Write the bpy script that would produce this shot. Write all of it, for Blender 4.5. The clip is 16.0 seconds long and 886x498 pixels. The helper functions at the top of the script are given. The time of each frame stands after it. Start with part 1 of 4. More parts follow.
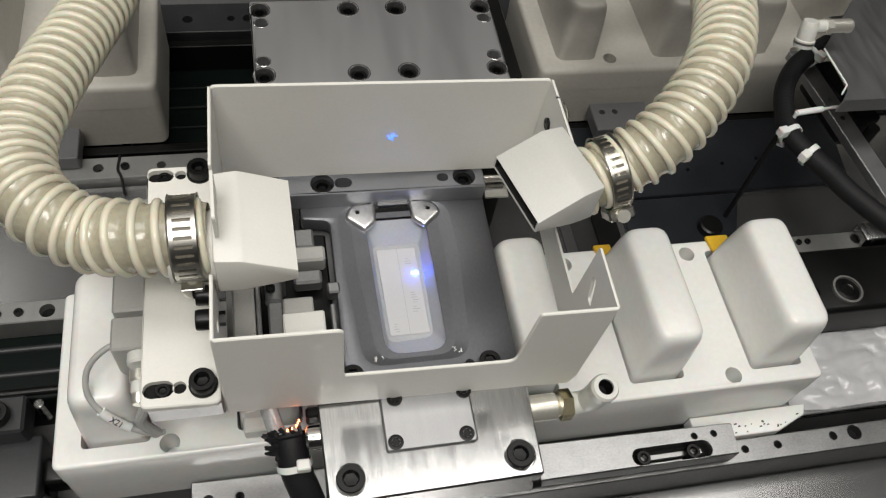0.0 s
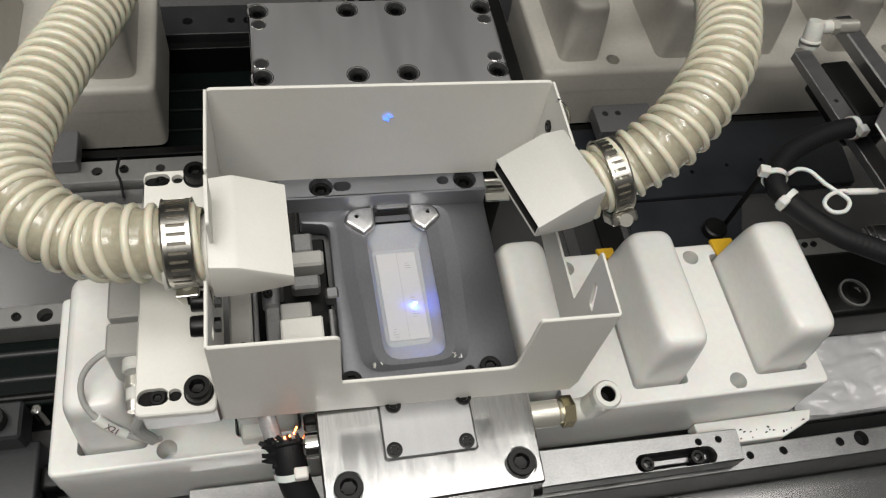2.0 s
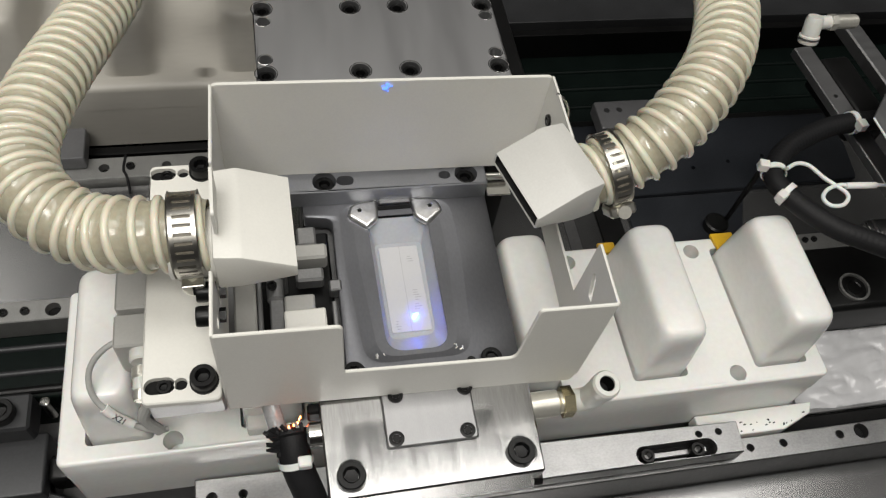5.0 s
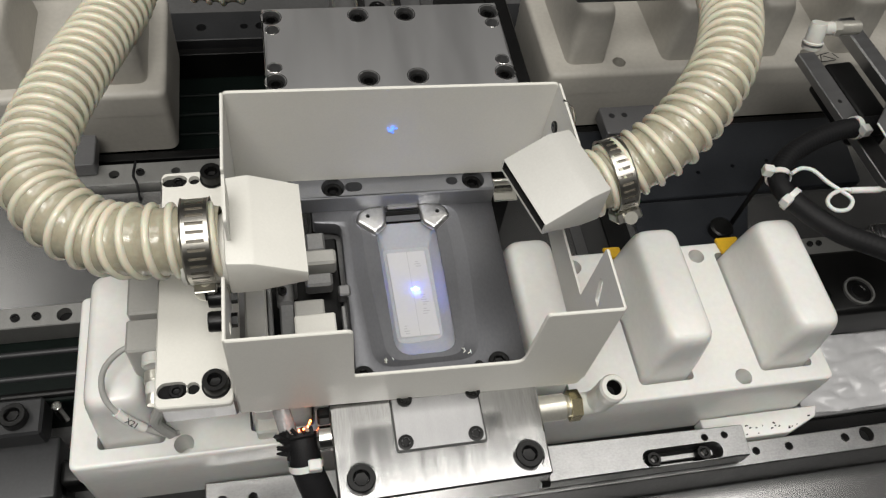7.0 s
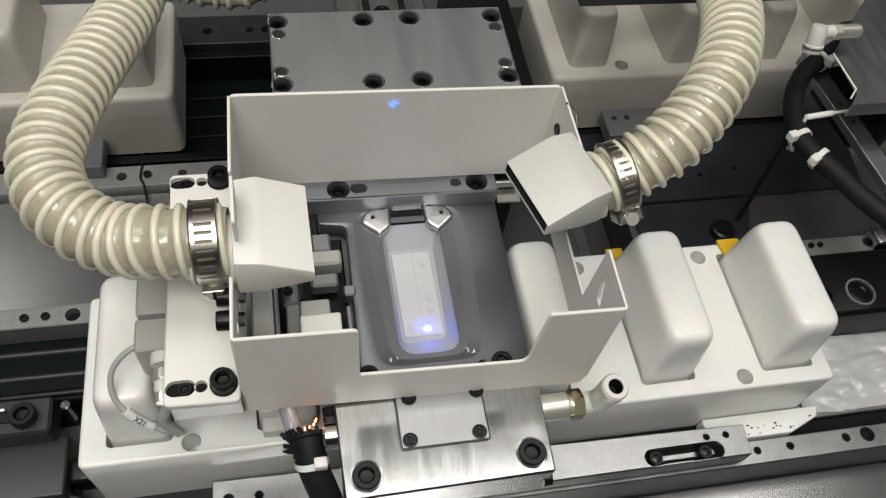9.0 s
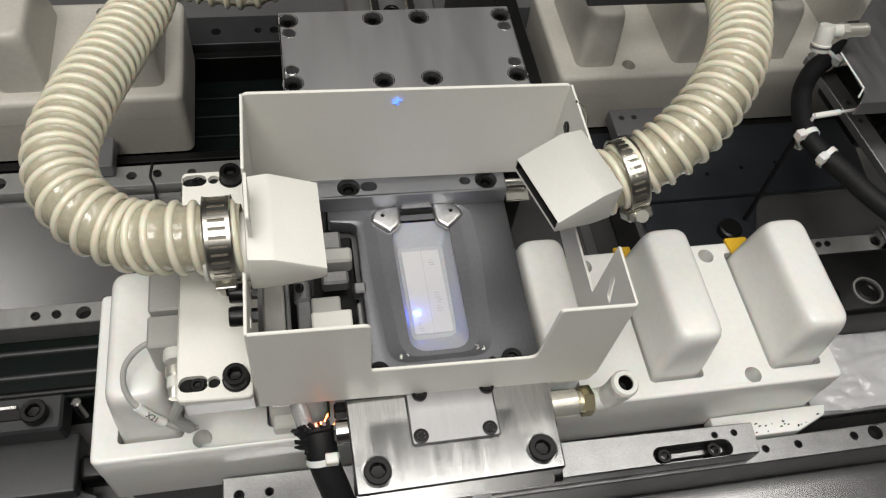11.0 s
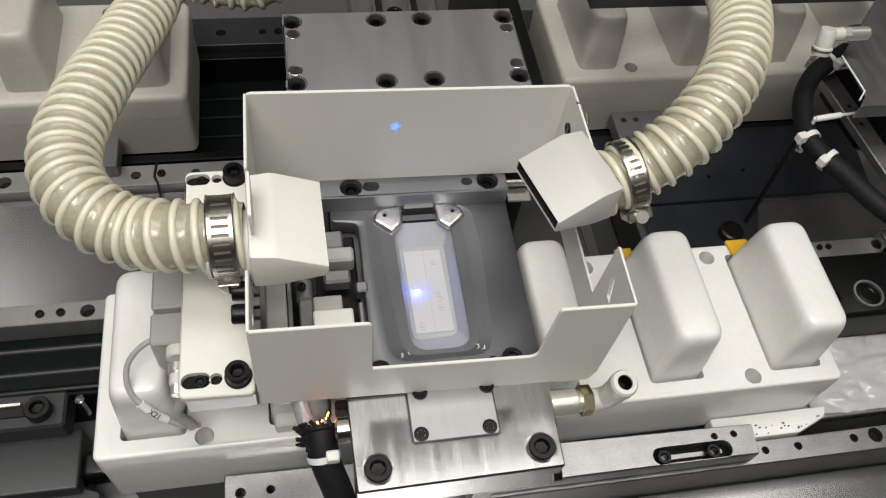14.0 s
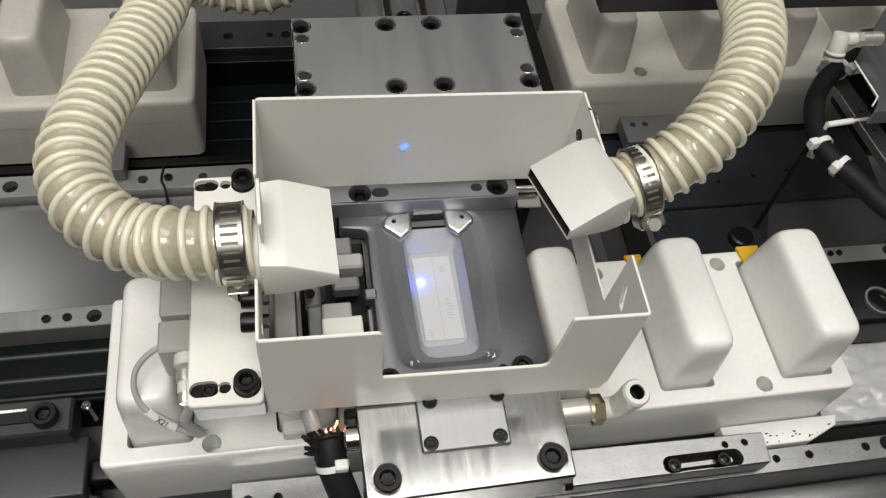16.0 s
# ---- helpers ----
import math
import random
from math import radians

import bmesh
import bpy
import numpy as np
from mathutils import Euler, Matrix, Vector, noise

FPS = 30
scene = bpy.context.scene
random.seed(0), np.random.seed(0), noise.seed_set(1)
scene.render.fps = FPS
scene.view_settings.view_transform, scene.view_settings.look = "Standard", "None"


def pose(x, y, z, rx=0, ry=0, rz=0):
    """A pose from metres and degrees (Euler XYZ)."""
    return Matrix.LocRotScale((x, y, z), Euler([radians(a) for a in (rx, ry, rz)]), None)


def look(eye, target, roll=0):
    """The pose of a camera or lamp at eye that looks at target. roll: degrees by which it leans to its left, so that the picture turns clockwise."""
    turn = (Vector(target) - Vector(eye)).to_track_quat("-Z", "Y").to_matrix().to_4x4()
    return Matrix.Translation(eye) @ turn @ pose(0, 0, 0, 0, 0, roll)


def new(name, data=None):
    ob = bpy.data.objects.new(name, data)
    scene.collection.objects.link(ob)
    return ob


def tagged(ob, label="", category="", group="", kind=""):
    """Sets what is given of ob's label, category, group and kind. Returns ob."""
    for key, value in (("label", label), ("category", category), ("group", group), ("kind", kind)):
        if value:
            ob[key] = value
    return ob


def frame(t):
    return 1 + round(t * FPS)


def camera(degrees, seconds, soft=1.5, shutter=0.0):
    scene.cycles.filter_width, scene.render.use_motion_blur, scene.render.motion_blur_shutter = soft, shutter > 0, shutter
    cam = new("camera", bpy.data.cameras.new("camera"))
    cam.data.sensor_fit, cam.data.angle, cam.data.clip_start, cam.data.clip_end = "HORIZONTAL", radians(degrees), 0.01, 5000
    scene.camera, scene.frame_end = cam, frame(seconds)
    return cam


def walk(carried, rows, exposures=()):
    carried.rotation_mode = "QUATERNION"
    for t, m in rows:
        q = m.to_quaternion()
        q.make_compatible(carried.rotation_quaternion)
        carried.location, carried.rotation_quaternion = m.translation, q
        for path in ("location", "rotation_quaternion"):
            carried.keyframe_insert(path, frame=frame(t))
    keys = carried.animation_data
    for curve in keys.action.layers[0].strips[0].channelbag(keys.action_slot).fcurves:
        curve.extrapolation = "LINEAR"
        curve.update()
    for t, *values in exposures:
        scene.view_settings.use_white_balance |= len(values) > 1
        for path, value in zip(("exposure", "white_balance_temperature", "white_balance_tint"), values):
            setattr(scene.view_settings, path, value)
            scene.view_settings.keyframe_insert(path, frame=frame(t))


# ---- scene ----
from mathutils import noise

cam = camera(57.28, 16.0, 1.25, 0.5)

PATH = [
    (0, (-0.02090, -0.10115, 0.33670), (0.05731, 0.10647, 0.00387), 12.80),
    (0.5, (-0.02050, -0.10105, 0.33670), (0.05690, 0.10694, 0.00391), 12.60),
    (1, (-0.01860, -0.09845, 0.33450), (0.05800, 0.10954, 0.00152), 12.50),
    (1.5, (-0.01775, -0.09715, 0.33400), (0.05824, 0.11142, 0.00125), 12.30),
    (2, (-0.01735, -0.09750, 0.33350), (0.05847, 0.11094, 0.00063), 12.20),
    (2.5, (-0.01525, -0.09945, 0.33385), (0.05956, 0.10938, 0.00100), 11.90),
    (3, (-0.01575, -0.10185, 0.33365), (0.05846, 0.10719, 0.00079), 11.80),
    (3.5, (-0.01555, -0.10320, 0.33430), (0.05806, 0.10604, 0.00143), 11.60),
    (4, (-0.01575, -0.10385, 0.33535), (0.05764, 0.10532, 0.00239), 11.60),
    (6.5, (-0.01890, -0.10375, 0.33775), (0.05313, 0.10654, 0.00520), 11.10),
    (7, (-0.01930, -0.10515, 0.33985), (0.05209, 0.10601, 0.00771), 10.90),
    (7.5, (-0.01920, -0.10660, 0.34175), (0.05181, 0.10483, 0.00970), 10.80),
    (8, (-0.02020, -0.10720, 0.34315), (0.05041, 0.10464, 0.01128), 10.70),
    (8.5, (-0.02030, -0.10690, 0.34295), (0.04992, 0.10536, 0.01126), 10.60),
    (9, (-0.02045, -0.10850, 0.34360), (0.04931, 0.10399, 0.01197), 10.50),
    (11.5, (-0.02530, -0.11130, 0.34365), (0.04270, 0.10271, 0.01263), 10.10),
    (12, (-0.02595, -0.11180, 0.34330), (0.04184, 0.10237, 0.01234), 10.10),
    (12.5, (-0.02570, -0.11300, 0.34460), (0.04171, 0.10144, 0.01374), 10.00),
    (13, (-0.02610, -0.11385, 0.34560), (0.04114, 0.10107, 0.01501), 10.00),
    (13.5, (-0.02390, -0.11390, 0.34505), (0.04290, 0.10111, 0.01443), 10.00),
    (14, (-0.02370, -0.11400, 0.34505), (0.04292, 0.10126, 0.01456), 10.00),
    (14.5, (-0.02410, -0.11290, 0.34430), (0.04192, 0.10256, 0.01381), 9.90),
    (15, (-0.02540, -0.11115, 0.34400), (0.04018, 0.10439, 0.01349), 9.80),
    (15.5, (-0.02620, -0.10995, 0.34385), (0.03898, 0.10577, 0.01337), 9.80),
    (16, (-0.02605, -0.10920, 0.34365), (0.03896, 0.10663, 0.01321), 9.80),
]
walk(cam, [(t, look(eye, target, roll)) for t, eye, target, roll in PATH],
     exposures=((0, -0.05), (9.0, -0.04), (11.5, 0.06), (16, 0.06)))

# ---- light ----
world = bpy.data.worlds.new("world")
scene.world = world
world.use_nodes = True
world.node_tree.nodes["Background"].inputs[0].default_value = (0.72, 0.74, 0.75, 1)
world.node_tree.nodes["Background"].inputs[1].default_value = 0.012


def area_lamp(eye, target, sx, sy, watts):
    data = bpy.data.lights.new("area_lamp", "AREA")
    data.shape, data.size, data.size_y, data.energy = "RECTANGLE", sx, sy, watts
    data.color = (1.0, 0.97, 0.92)
    ob = new("area_lamp", data)
    ob.matrix_world = look(eye, target)
    return ob


# tubes over the machine, and an unseen fill lamp added at its front
area_lamp((0.15, 0.255, 1.9), (0.15, 0.256, 0), 2.5, 0.60, 22.5)
area_lamp((-0.15, -0.48, 1.30), (0.0, 0.10, 0.0), 0.9, 0.4, 15.5)
area_lamp((-1.15, 0.70, 1.9), (-1.15, 0.701, 0), 0.4, 1.8, 5.5)


# ---- materials ----
def surface(name, color, rough=0.5, metal=0.0, grain=600.0, vary=0.06, bump=0.05, coat=0.0, blotch=40.0, stretch=(1, 1, 1), trans=0.0, sss=0.0, spec=0.5):
    """A surface with fine grain and broad blotches, at real size."""
    m = bpy.data.materials.new(name)
    m.use_nodes = True
    nt = m.node_tree
    b = nt.nodes["Principled BSDF"]
    tc = nt.nodes.new("ShaderNodeTexCoord")
    mp = nt.nodes.new("ShaderNodeMapping")
    mp.inputs["Scale"].default_value = stretch
    nt.links.new(tc.outputs["Object"], mp.inputs["Vector"])
    fine = nt.nodes.new("ShaderNodeTexNoise")
    fine.inputs["Scale"].default_value, fine.inputs["Detail"].default_value = grain, 4
    broad = nt.nodes.new("ShaderNodeTexNoise")
    broad.inputs["Scale"].default_value, broad.inputs["Detail"].default_value = blotch, 3
    for n in (fine, broad):
        nt.links.new(mp.outputs["Vector"], n.inputs["Vector"])
    mix = nt.nodes.new("ShaderNodeMix")
    mix.data_type = "FLOAT"
    mix.inputs[0].default_value = 0.5
    nt.links.new(fine.outputs["Fac"], mix.inputs[2])
    nt.links.new(broad.outputs["Fac"], mix.inputs[3])
    ramp = nt.nodes.new("ShaderNodeValToRGB")
    lo, hi = 1 - 2.2 * vary, 1 + 1.2 * vary
    ramp.color_ramp.elements[0].position, ramp.color_ramp.elements[1].position = 0.3, 0.7
    ramp.color_ramp.elements[0].color = (*[min(1, c * lo) for c in color], 1)
    ramp.color_ramp.elements[1].color = (*[min(1, c * hi) for c in color], 1)
    nt.links.new(mix.outputs[0], ramp.inputs[0])
    nt.links.new(ramp.outputs[0], b.inputs["Base Color"])
    rr = nt.nodes.new("ShaderNodeMapRange")
    rr.inputs[3].default_value, rr.inputs[4].default_value = max(0.03, rough - 0.08), min(1, rough + 0.08)
    nt.links.new(broad.outputs["Fac"], rr.inputs[0])
    nt.links.new(rr.outputs[0], b.inputs["Roughness"])
    b.inputs["Metallic"].default_value = metal
    b.inputs["Coat Weight"].default_value = coat
    b.inputs["Specular IOR Level"].default_value = spec
    b.inputs["Transmission Weight"].default_value = trans
    b.inputs["Subsurface Weight"].default_value = sss
    b.inputs["Subsurface Scale"].default_value = 0.004
    if bump:
        bp = nt.nodes.new("ShaderNodeBump")
        bp.inputs["Strength"].default_value, bp.inputs["Distance"].default_value = bump, 0.0004
        nt.links.new(fine.outputs["Fac"], bp.inputs["Height"])
        nt.links.new(bp.outputs[0], b.inputs["Normal"])
    return m


def glow(name, color, strength):
    m = bpy.data.materials.new(name)
    m.use_nodes = True
    b = m.node_tree.nodes["Principled BSDF"]
    b.inputs["Base Color"].default_value = (*color, 1)
    b.inputs["Emission Color"].default_value = (*color, 1)
    b.inputs["Emission Strength"].default_value = strength
    return m


CREAM = surface("cream_paint", (0.72, 0.71, 0.66), 0.42, grain=900, vary=0.02, bump=0.12)
# the cream about a fifth darker, used on the right hood only
CREAM_DARKER = surface("cream_darker", (0.56, 0.555, 0.525), 0.40, grain=900, vary=0.03, bump=0.12)
POM = surface("white_plastic", (0.79, 0.788, 0.762), 0.22, grain=300, vary=0.025, bump=0.05, sss=0.15, blotch=25)
# worn plastic, its base also darkened for the shade over the rear line
POM_REAR = surface("white_plastic_worn_shaded", (0.47, 0.45, 0.405), 0.45, grain=300, vary=0.05, bump=0.08, blotch=30)
ALU = surface("brushed_aluminium", (0.44, 0.44, 0.44), 0.25, 1.0, grain=260, vary=0.16, bump=0.16, stretch=(5, 0.6, 1), blotch=45)
MILLED = surface("milled_aluminium", (0.42, 0.42, 0.42), 0.32, 1.0, grain=300, vary=0.10, bump=0.14, stretch=(2, 3, 1), blotch=30)
ALU_MATT = surface("matt_aluminium", (0.40, 0.40, 0.405), 0.42, 1.0, grain=700, vary=0.04, bump=0.08, stretch=(6, 1, 1))
NEST = surface("grey_anodised", (0.26, 0.265, 0.28), 0.42, 0.6, grain=1200, vary=0.05, bump=0.06)
BAND = surface("clamp_band", (0.58, 0.56, 0.51), 0.30, 1.0, grain=500, vary=0.1, bump=0.05)
GREY_STEEL = surface("grey_steel", (0.30, 0.30, 0.30), 0.45, 0.7, grain=700, vary=0.08, bump=0.05)
DARK_STEEL = surface("dark_steel", (0.10, 0.10, 0.10), 0.45, 0.6, grain=700, vary=0.1, bump=0.05)
NEST_DARK = surface("nest_anodised", (0.165, 0.168, 0.18), 0.38, 0.7, grain=900, vary=0.06, bump=0.06, blotch=28, stretch=(1, 0.5, 1))
DULL = surface("dull_aluminium", (0.30, 0.30, 0.29), 0.5, 0.7, grain=600, vary=0.08, bump=0.08, stretch=(4, 1, 1))
MID_STEEL = surface("mid_steel", (0.17, 0.17, 0.175), 0.42, 0.5, grain=600, vary=0.04, bump=0.03)
# near-black colour stands in for the shade deep inside the hood mouths
MOUTH_SHADE = surface("mouth_shade", (0.012, 0.012, 0.012), 0.8, vary=0.2)
OLIVE = surface("olive_valve", (0.06, 0.055, 0.02), 0.5, vary=0.2)
SATIN = surface("satin_steel", (0.74, 0.74, 0.74), 0.30, 1.0, grain=500, vary=0.08, bump=0.05)
REAR_ALU = surface("satin_plate", (0.51, 0.51, 0.515), 0.50, 1.0, grain=1400, vary=0.02, bump=0.05, stretch=(8, 1, 1), blotch=8)
STEEL = surface("bright_steel", (0.78, 0.77, 0.74), 0.16, 1.0, grain=500, vary=0.06, bump=0.04)
BRASS = surface("plated_brass", (0.62, 0.55, 0.36), 0.25, 1.0, grain=500, vary=0.06, bump=0.03)
NICKEL = surface("nickel", (0.80, 0.78, 0.70), 0.30, 0.75, grain=500, vary=0.05, bump=0.02)
BLACK = surface("black_oxide", (0.006, 0.006, 0.006), 0.34, 0.0, grain=900, vary=0.2, bump=0.06, spec=0.28)
# near-black painted for the shade in bores, slots and gaps; also colours debris
HOLE = surface("shade_black", (0.008, 0.008, 0.008), 0.7, 0.0, vary=0.2, bump=0, spec=0.15)
RUBBER = surface("black_sleeve", (0.010, 0.010, 0.011), 0.60, grain=1500, vary=0.25, bump=0.4, spec=0.25)
TIE = surface("nylon_tie", (0.75, 0.75, 0.72), 0.4, vary=0.03, bump=0.02, sss=0.2)
HOSE_WALL = surface("hose_wall", (0.385, 0.355, 0.265), 0.24, grain=420, vary=0.10, bump=0.55, coat=0.45, sss=0.1)
HOSE_RIB = surface("hose_rib", (0.68, 0.645, 0.515), 0.30, grain=300, vary=0.03, bump=0.05, coat=0.3, sss=0.2)
LINER = surface("frosted_liner", (0.38, 0.39, 0.415), 0.40, grain=600, vary=0.04, bump=0.05, sss=0.2)
PIECE = surface("white_piece", (0.49, 0.49, 0.50), 0.45, grain=700, vary=0.015, bump=0.03)
DECK = surface("machine_deck", (0.17, 0.17, 0.17), 0.45, 0.5, grain=500, vary=0.08, bump=0.05, blotch=12)
DECK_LIGHT = surface("ground_steel", (0.36, 0.36, 0.36), 0.23, 0.9, grain=700, vary=0.035, bump=0.03, blotch=14)
# polished deck with a lamp's reflection put into its pale base colour
DECK_GLARE = surface("polished_steel_glare", (0.66, 0.66, 0.665), 0.48, 0.75, grain=500, vary=0.10, bump=0.12, blotch=26)
BLOCK_ALU = surface("ground_aluminium", (0.54, 0.54, 0.535), 0.17, 1.0, grain=420, vary=0.12, bump=0.05, stretch=(4, 0.35, 1), blotch=60)
SLEEVE = surface("clear_grey_sleeve", (0.34, 0.34, 0.34), 0.22, grain=500, vary=0.1, bump=0.1, coat=0.5)
DARK_PLATE = surface("dark_plate", (0.016, 0.018, 0.022), 0.36, 0.0, grain=600, vary=0.12, bump=0.04, spec=0.4)
BELT = surface("green_belt", (0.004, 0.007, 0.006), 0.45, grain=400, vary=0.2, bump=0.05, spec=0.09)
YELLOW = surface("yellow_tab", (0.75, 0.45, 0.02), 0.45, vary=0.05)
GREY_CABLE = surface("grey_cable", (0.42, 0.42, 0.40), 0.45, vary=0.05)
WHITE_FIT = surface("white_fitting", (0.60, 0.60, 0.56), 0.32, vary=0.03, bump=0.02, sss=0.1)
INK = surface("grey_ink", (0.36, 0.36, 0.37), 0.6, vary=0.1, bump=0)
PRINT = surface("black_print", (0.03, 0.03, 0.03), 0.6, vary=0.1, bump=0)
# unseen room shell added round the machine, dark to limit bounced light
WALL = surface("room_wall", (0.15, 0.15, 0.15), 0.7, grain=20, vary=0.04, blotch=2)
BLUE = glow("laser_blue", (0.025, 0.11, 1.0), 210)
STOP_DARK = surface("blackened_steel", (0.035, 0.036, 0.038), 0.42, 0.3, grain=700, vary=0.1, bump=0.05)
CAST = surface("pale_cast_metal", (0.46, 0.455, 0.43), 0.40, 0.2, grain=700, vary=0.03, bump=0.05)
BAND_INSIDE = surface("hose_under_band", (0.16, 0.145, 0.115), 0.5, vary=0.1)
FILM = surface("crumpled_film", (0.52, 0.52, 0.53), 0.20, grain=120, vary=0.05, bump=0.10, coat=0.6)
BLUE_CORE = glow("laser_core", (0.30, 0.52, 1.0), 8)
BLUE_SOFT = glow("laser_mark", (0.10, 0.24, 1.0), 2.0)
ORANGE = glow("orange_led", (1.0, 0.13, 0.03), 45)


# ---- mesh helpers ----
def finish(name, bm, material, sharp=28):
    bmesh.ops.recalc_face_normals(bm, faces=bm.faces)
    me = bpy.data.meshes.new(name)
    bm.to_mesh(me)
    bm.free()
    me.materials.append(material)
    me.shade_smooth()
    me.set_sharp_from_angle(angle=radians(sharp))
    return me


def part(name, bm, material, parent=None, label="", at=None, sharp=28):
    ob = new(name, finish(name, bm, material, sharp))
    if parent:
        ob.parent = parent
    if at is not None:
        ob.matrix_basis = at
    if label:
        ob["label"] = label
    return ob


def thing(name, label, category, at=None, group="", kind=""):
    ob = new(name)
    ob.empty_display_size = 0.02
    if at is not None:
        ob.matrix_basis = at
    return tagged(ob, label, category, group, kind)


def box(x0, x1, y0, y1, z0, z1, bevel=0.0):
    bm, seg = bmesh.new(), 1 if bevel < 0.0016 else 4
    bmesh.ops.create_cube(bm, size=1)
    for v in bm.verts:
        v.co = Vector(((x0 + x1) / 2 + v.co.x * (x1 - x0), (y0 + y1) / 2 + v.co.y * (y1 - y0), (z0 + z1) / 2 + v.co.z * (z1 - z0)))
    if bevel:
        bmesh.ops.bevel(bm, geom=bm.edges[:], offset=bevel, segments=seg, affect="EDGES", profile=0.5)
    return bm


def add(bm, other):
    me = bpy.data.meshes.new("join")
    other.to_mesh(me)
    other.free()
    bm.from_mesh(me)
    bpy.data.meshes.remove(me)
    return bm


def ring(x, y, r, n=20, turn=0.0):
    return [(x + r * math.cos(2 * math.pi * i / n + turn), y + r * math.sin(2 * math.pi * i / n + turn)) for i in range(n)]


def slot(x0, x1, y, r, n=8):
    """A stadium outline along x."""
    right = [(x1 + r * math.sin(math.pi * i / n), y - r * math.cos(math.pi * i / n)) for i in range(n + 1)]
    left = [(x0 - r * math.sin(math.pi * i / n), y + r * math.cos(math.pi * i / n)) for i in range(n + 1)]
    return right + left


def rounded(points, r, n=5):
    """A polygon with every corner rounded; r is one radius or one for each corner."""
    out, k = [], len(points)
    for i, p in enumerate(points):
        ri = r[i] if isinstance(r, (list, tuple)) else r
        p, a, b = Vector(p), Vector(points[i - 1]), Vector(points[(i + 1) % k])
        if ri <= 0:
            out.append(tuple(p))
            continue
        da, db = min(ri, (a - p).length / 2), min(ri, (b - p).length / 2)
        s, e = p + (a - p).normalized() * da, p + (b - p).normalized() * db
        for j in range(n + 1):
            u = j / n
            out.append(tuple(s * (1 - u) ** 2 + p * 2 * u * (1 - u) + e * u * u))
    return out


def rect(x0, x1, y0, y1):
    return [(x0, y0), (x1, y0), (x1, y1), (x0, y1)]


def plate(outer, holes, z0, z1, bevel=0.0):
    """A flat plate of that outline, with holes through it; a bevel softens its upper rim."""
    from mathutils.geometry import tessellate_polygon
    bm = bmesh.new()
    loops = [outer, *holes]
    flat = [p for l in loops for p in l]
    tris = tessellate_polygon([[Vector((*p, 0)) for p in l] for l in loops])
    low = [bm.verts.new((*p, z0)) for p in flat]
    high = [bm.verts.new((*p, z1)) for p in flat]
    for a, b, c in tris:
        for vs in ((high[a], high[b], high[c]), (low[c], low[b], low[a])):
            try:
                bm.faces.new(vs)
            except ValueError:
                pass
    start = 0
    rim = []
    for l in loops:
        n = len(l)
        for i in range(n):
            a, b = start + i, start + (i + 1) % n
            try:
                bm.faces.new((low[a], low[b], high[b], high[a]))
            except ValueError:
                pass
            if start == 0:
                rim.append((high[a], high[b]))
        start += n
    bmesh.ops.recalc_face_normals(bm, faces=bm.faces)
    if bevel:
        edges = [e for e in (bm.edges.get(p) for p in rim) if e]
        bmesh.ops.bevel(bm, geom=edges, offset=bevel, segments=1 if bevel < 0.0016 else 4, affect="EDGES", profile=0.5)
    return bm


def turned(profile, n=24, m=None):
    """A solid of revolution about z from (radius, height) pairs."""
    bm = bmesh.new()
    rows = []
    for r, z in profile:
        if r < 1e-6:
            rows.append([bm.verts.new((0, 0, z))])
        else:
            rows.append([bm.verts.new((r * math.cos(2 * math.pi * i / n), r * math.sin(2 * math.pi * i / n), z)) for i in range(n)])
    for a, b in zip(rows, rows[1:]):
        for i in range(n):
            j = (i + 1) % n
            vs = [a[i % len(a)], a[j % len(a)], b[j % len(b)], b[i % len(b)]]
            vs = [v for k, v in enumerate(vs) if v not in vs[:k]]
            if len(vs) > 2:
                bm.faces.new(vs)
    if m is not None:
        bmesh.ops.transform(bm, matrix=m, verts=bm.verts)
    return bm


def spline(points, per=12):
    """A smooth line through the points (Catmull-Rom)."""
    ps = [Vector(p) for p in points]
    ps = [ps[0] * 2 - ps[1], *ps, ps[-1] * 2 - ps[-2]]
    out = []
    for i in range(1, len(ps) - 2):
        a, b, c, d = ps[i - 1 : i + 3]
        for j in range(per):
            t = j / per
            out.append(0.5 * (2 * b + (c - a) * t + (2 * a - 5 * b + 4 * c - d) * t * t + (3 * b - a - 3 * c + d) * t ** 3))
    out.append(ps[-2])
    return out


def frames_along(line):
    """Points with two side directions that do not twist."""
    out, side = [], None
    for i, p in enumerate(line):
        d = (line[min(i + 1, len(line) - 1)] - line[max(i - 1, 0)]).normalized()
        if side is None:
            side = d.orthogonal().normalized()
        side = (side - d * side.dot(d)).normalized()
        out.append((p, side, d.cross(side), d))
    return out


def swept(line, radius, n=12, caps=True):
    bm = bmesh.new()
    rows = []
    for i, (p, u, v, _) in enumerate(frames_along(line)):
        r = radius(i) if callable(radius) else radius
        rows.append([bm.verts.new(p + (u * math.cos(2 * math.pi * k / n) + v * math.sin(2 * math.pi * k / n)) * r) for k in range(n)])
    for a, b in zip(rows, rows[1:]):
        for k in range(n):
            bm.faces.new((a[k], a[(k + 1) % n], b[(k + 1) % n], b[k]))
    if caps:
        bm.faces.new(rows[0][::-1])
        bm.faces.new(rows[-1])
    return bm


def axis_pose(p, d):
    """A pose at p whose z points along d."""
    return Matrix.Translation(p) @ Vector(d).to_track_quat("Z", "Y").to_matrix().to_4x4()


CAP_MESH = {}


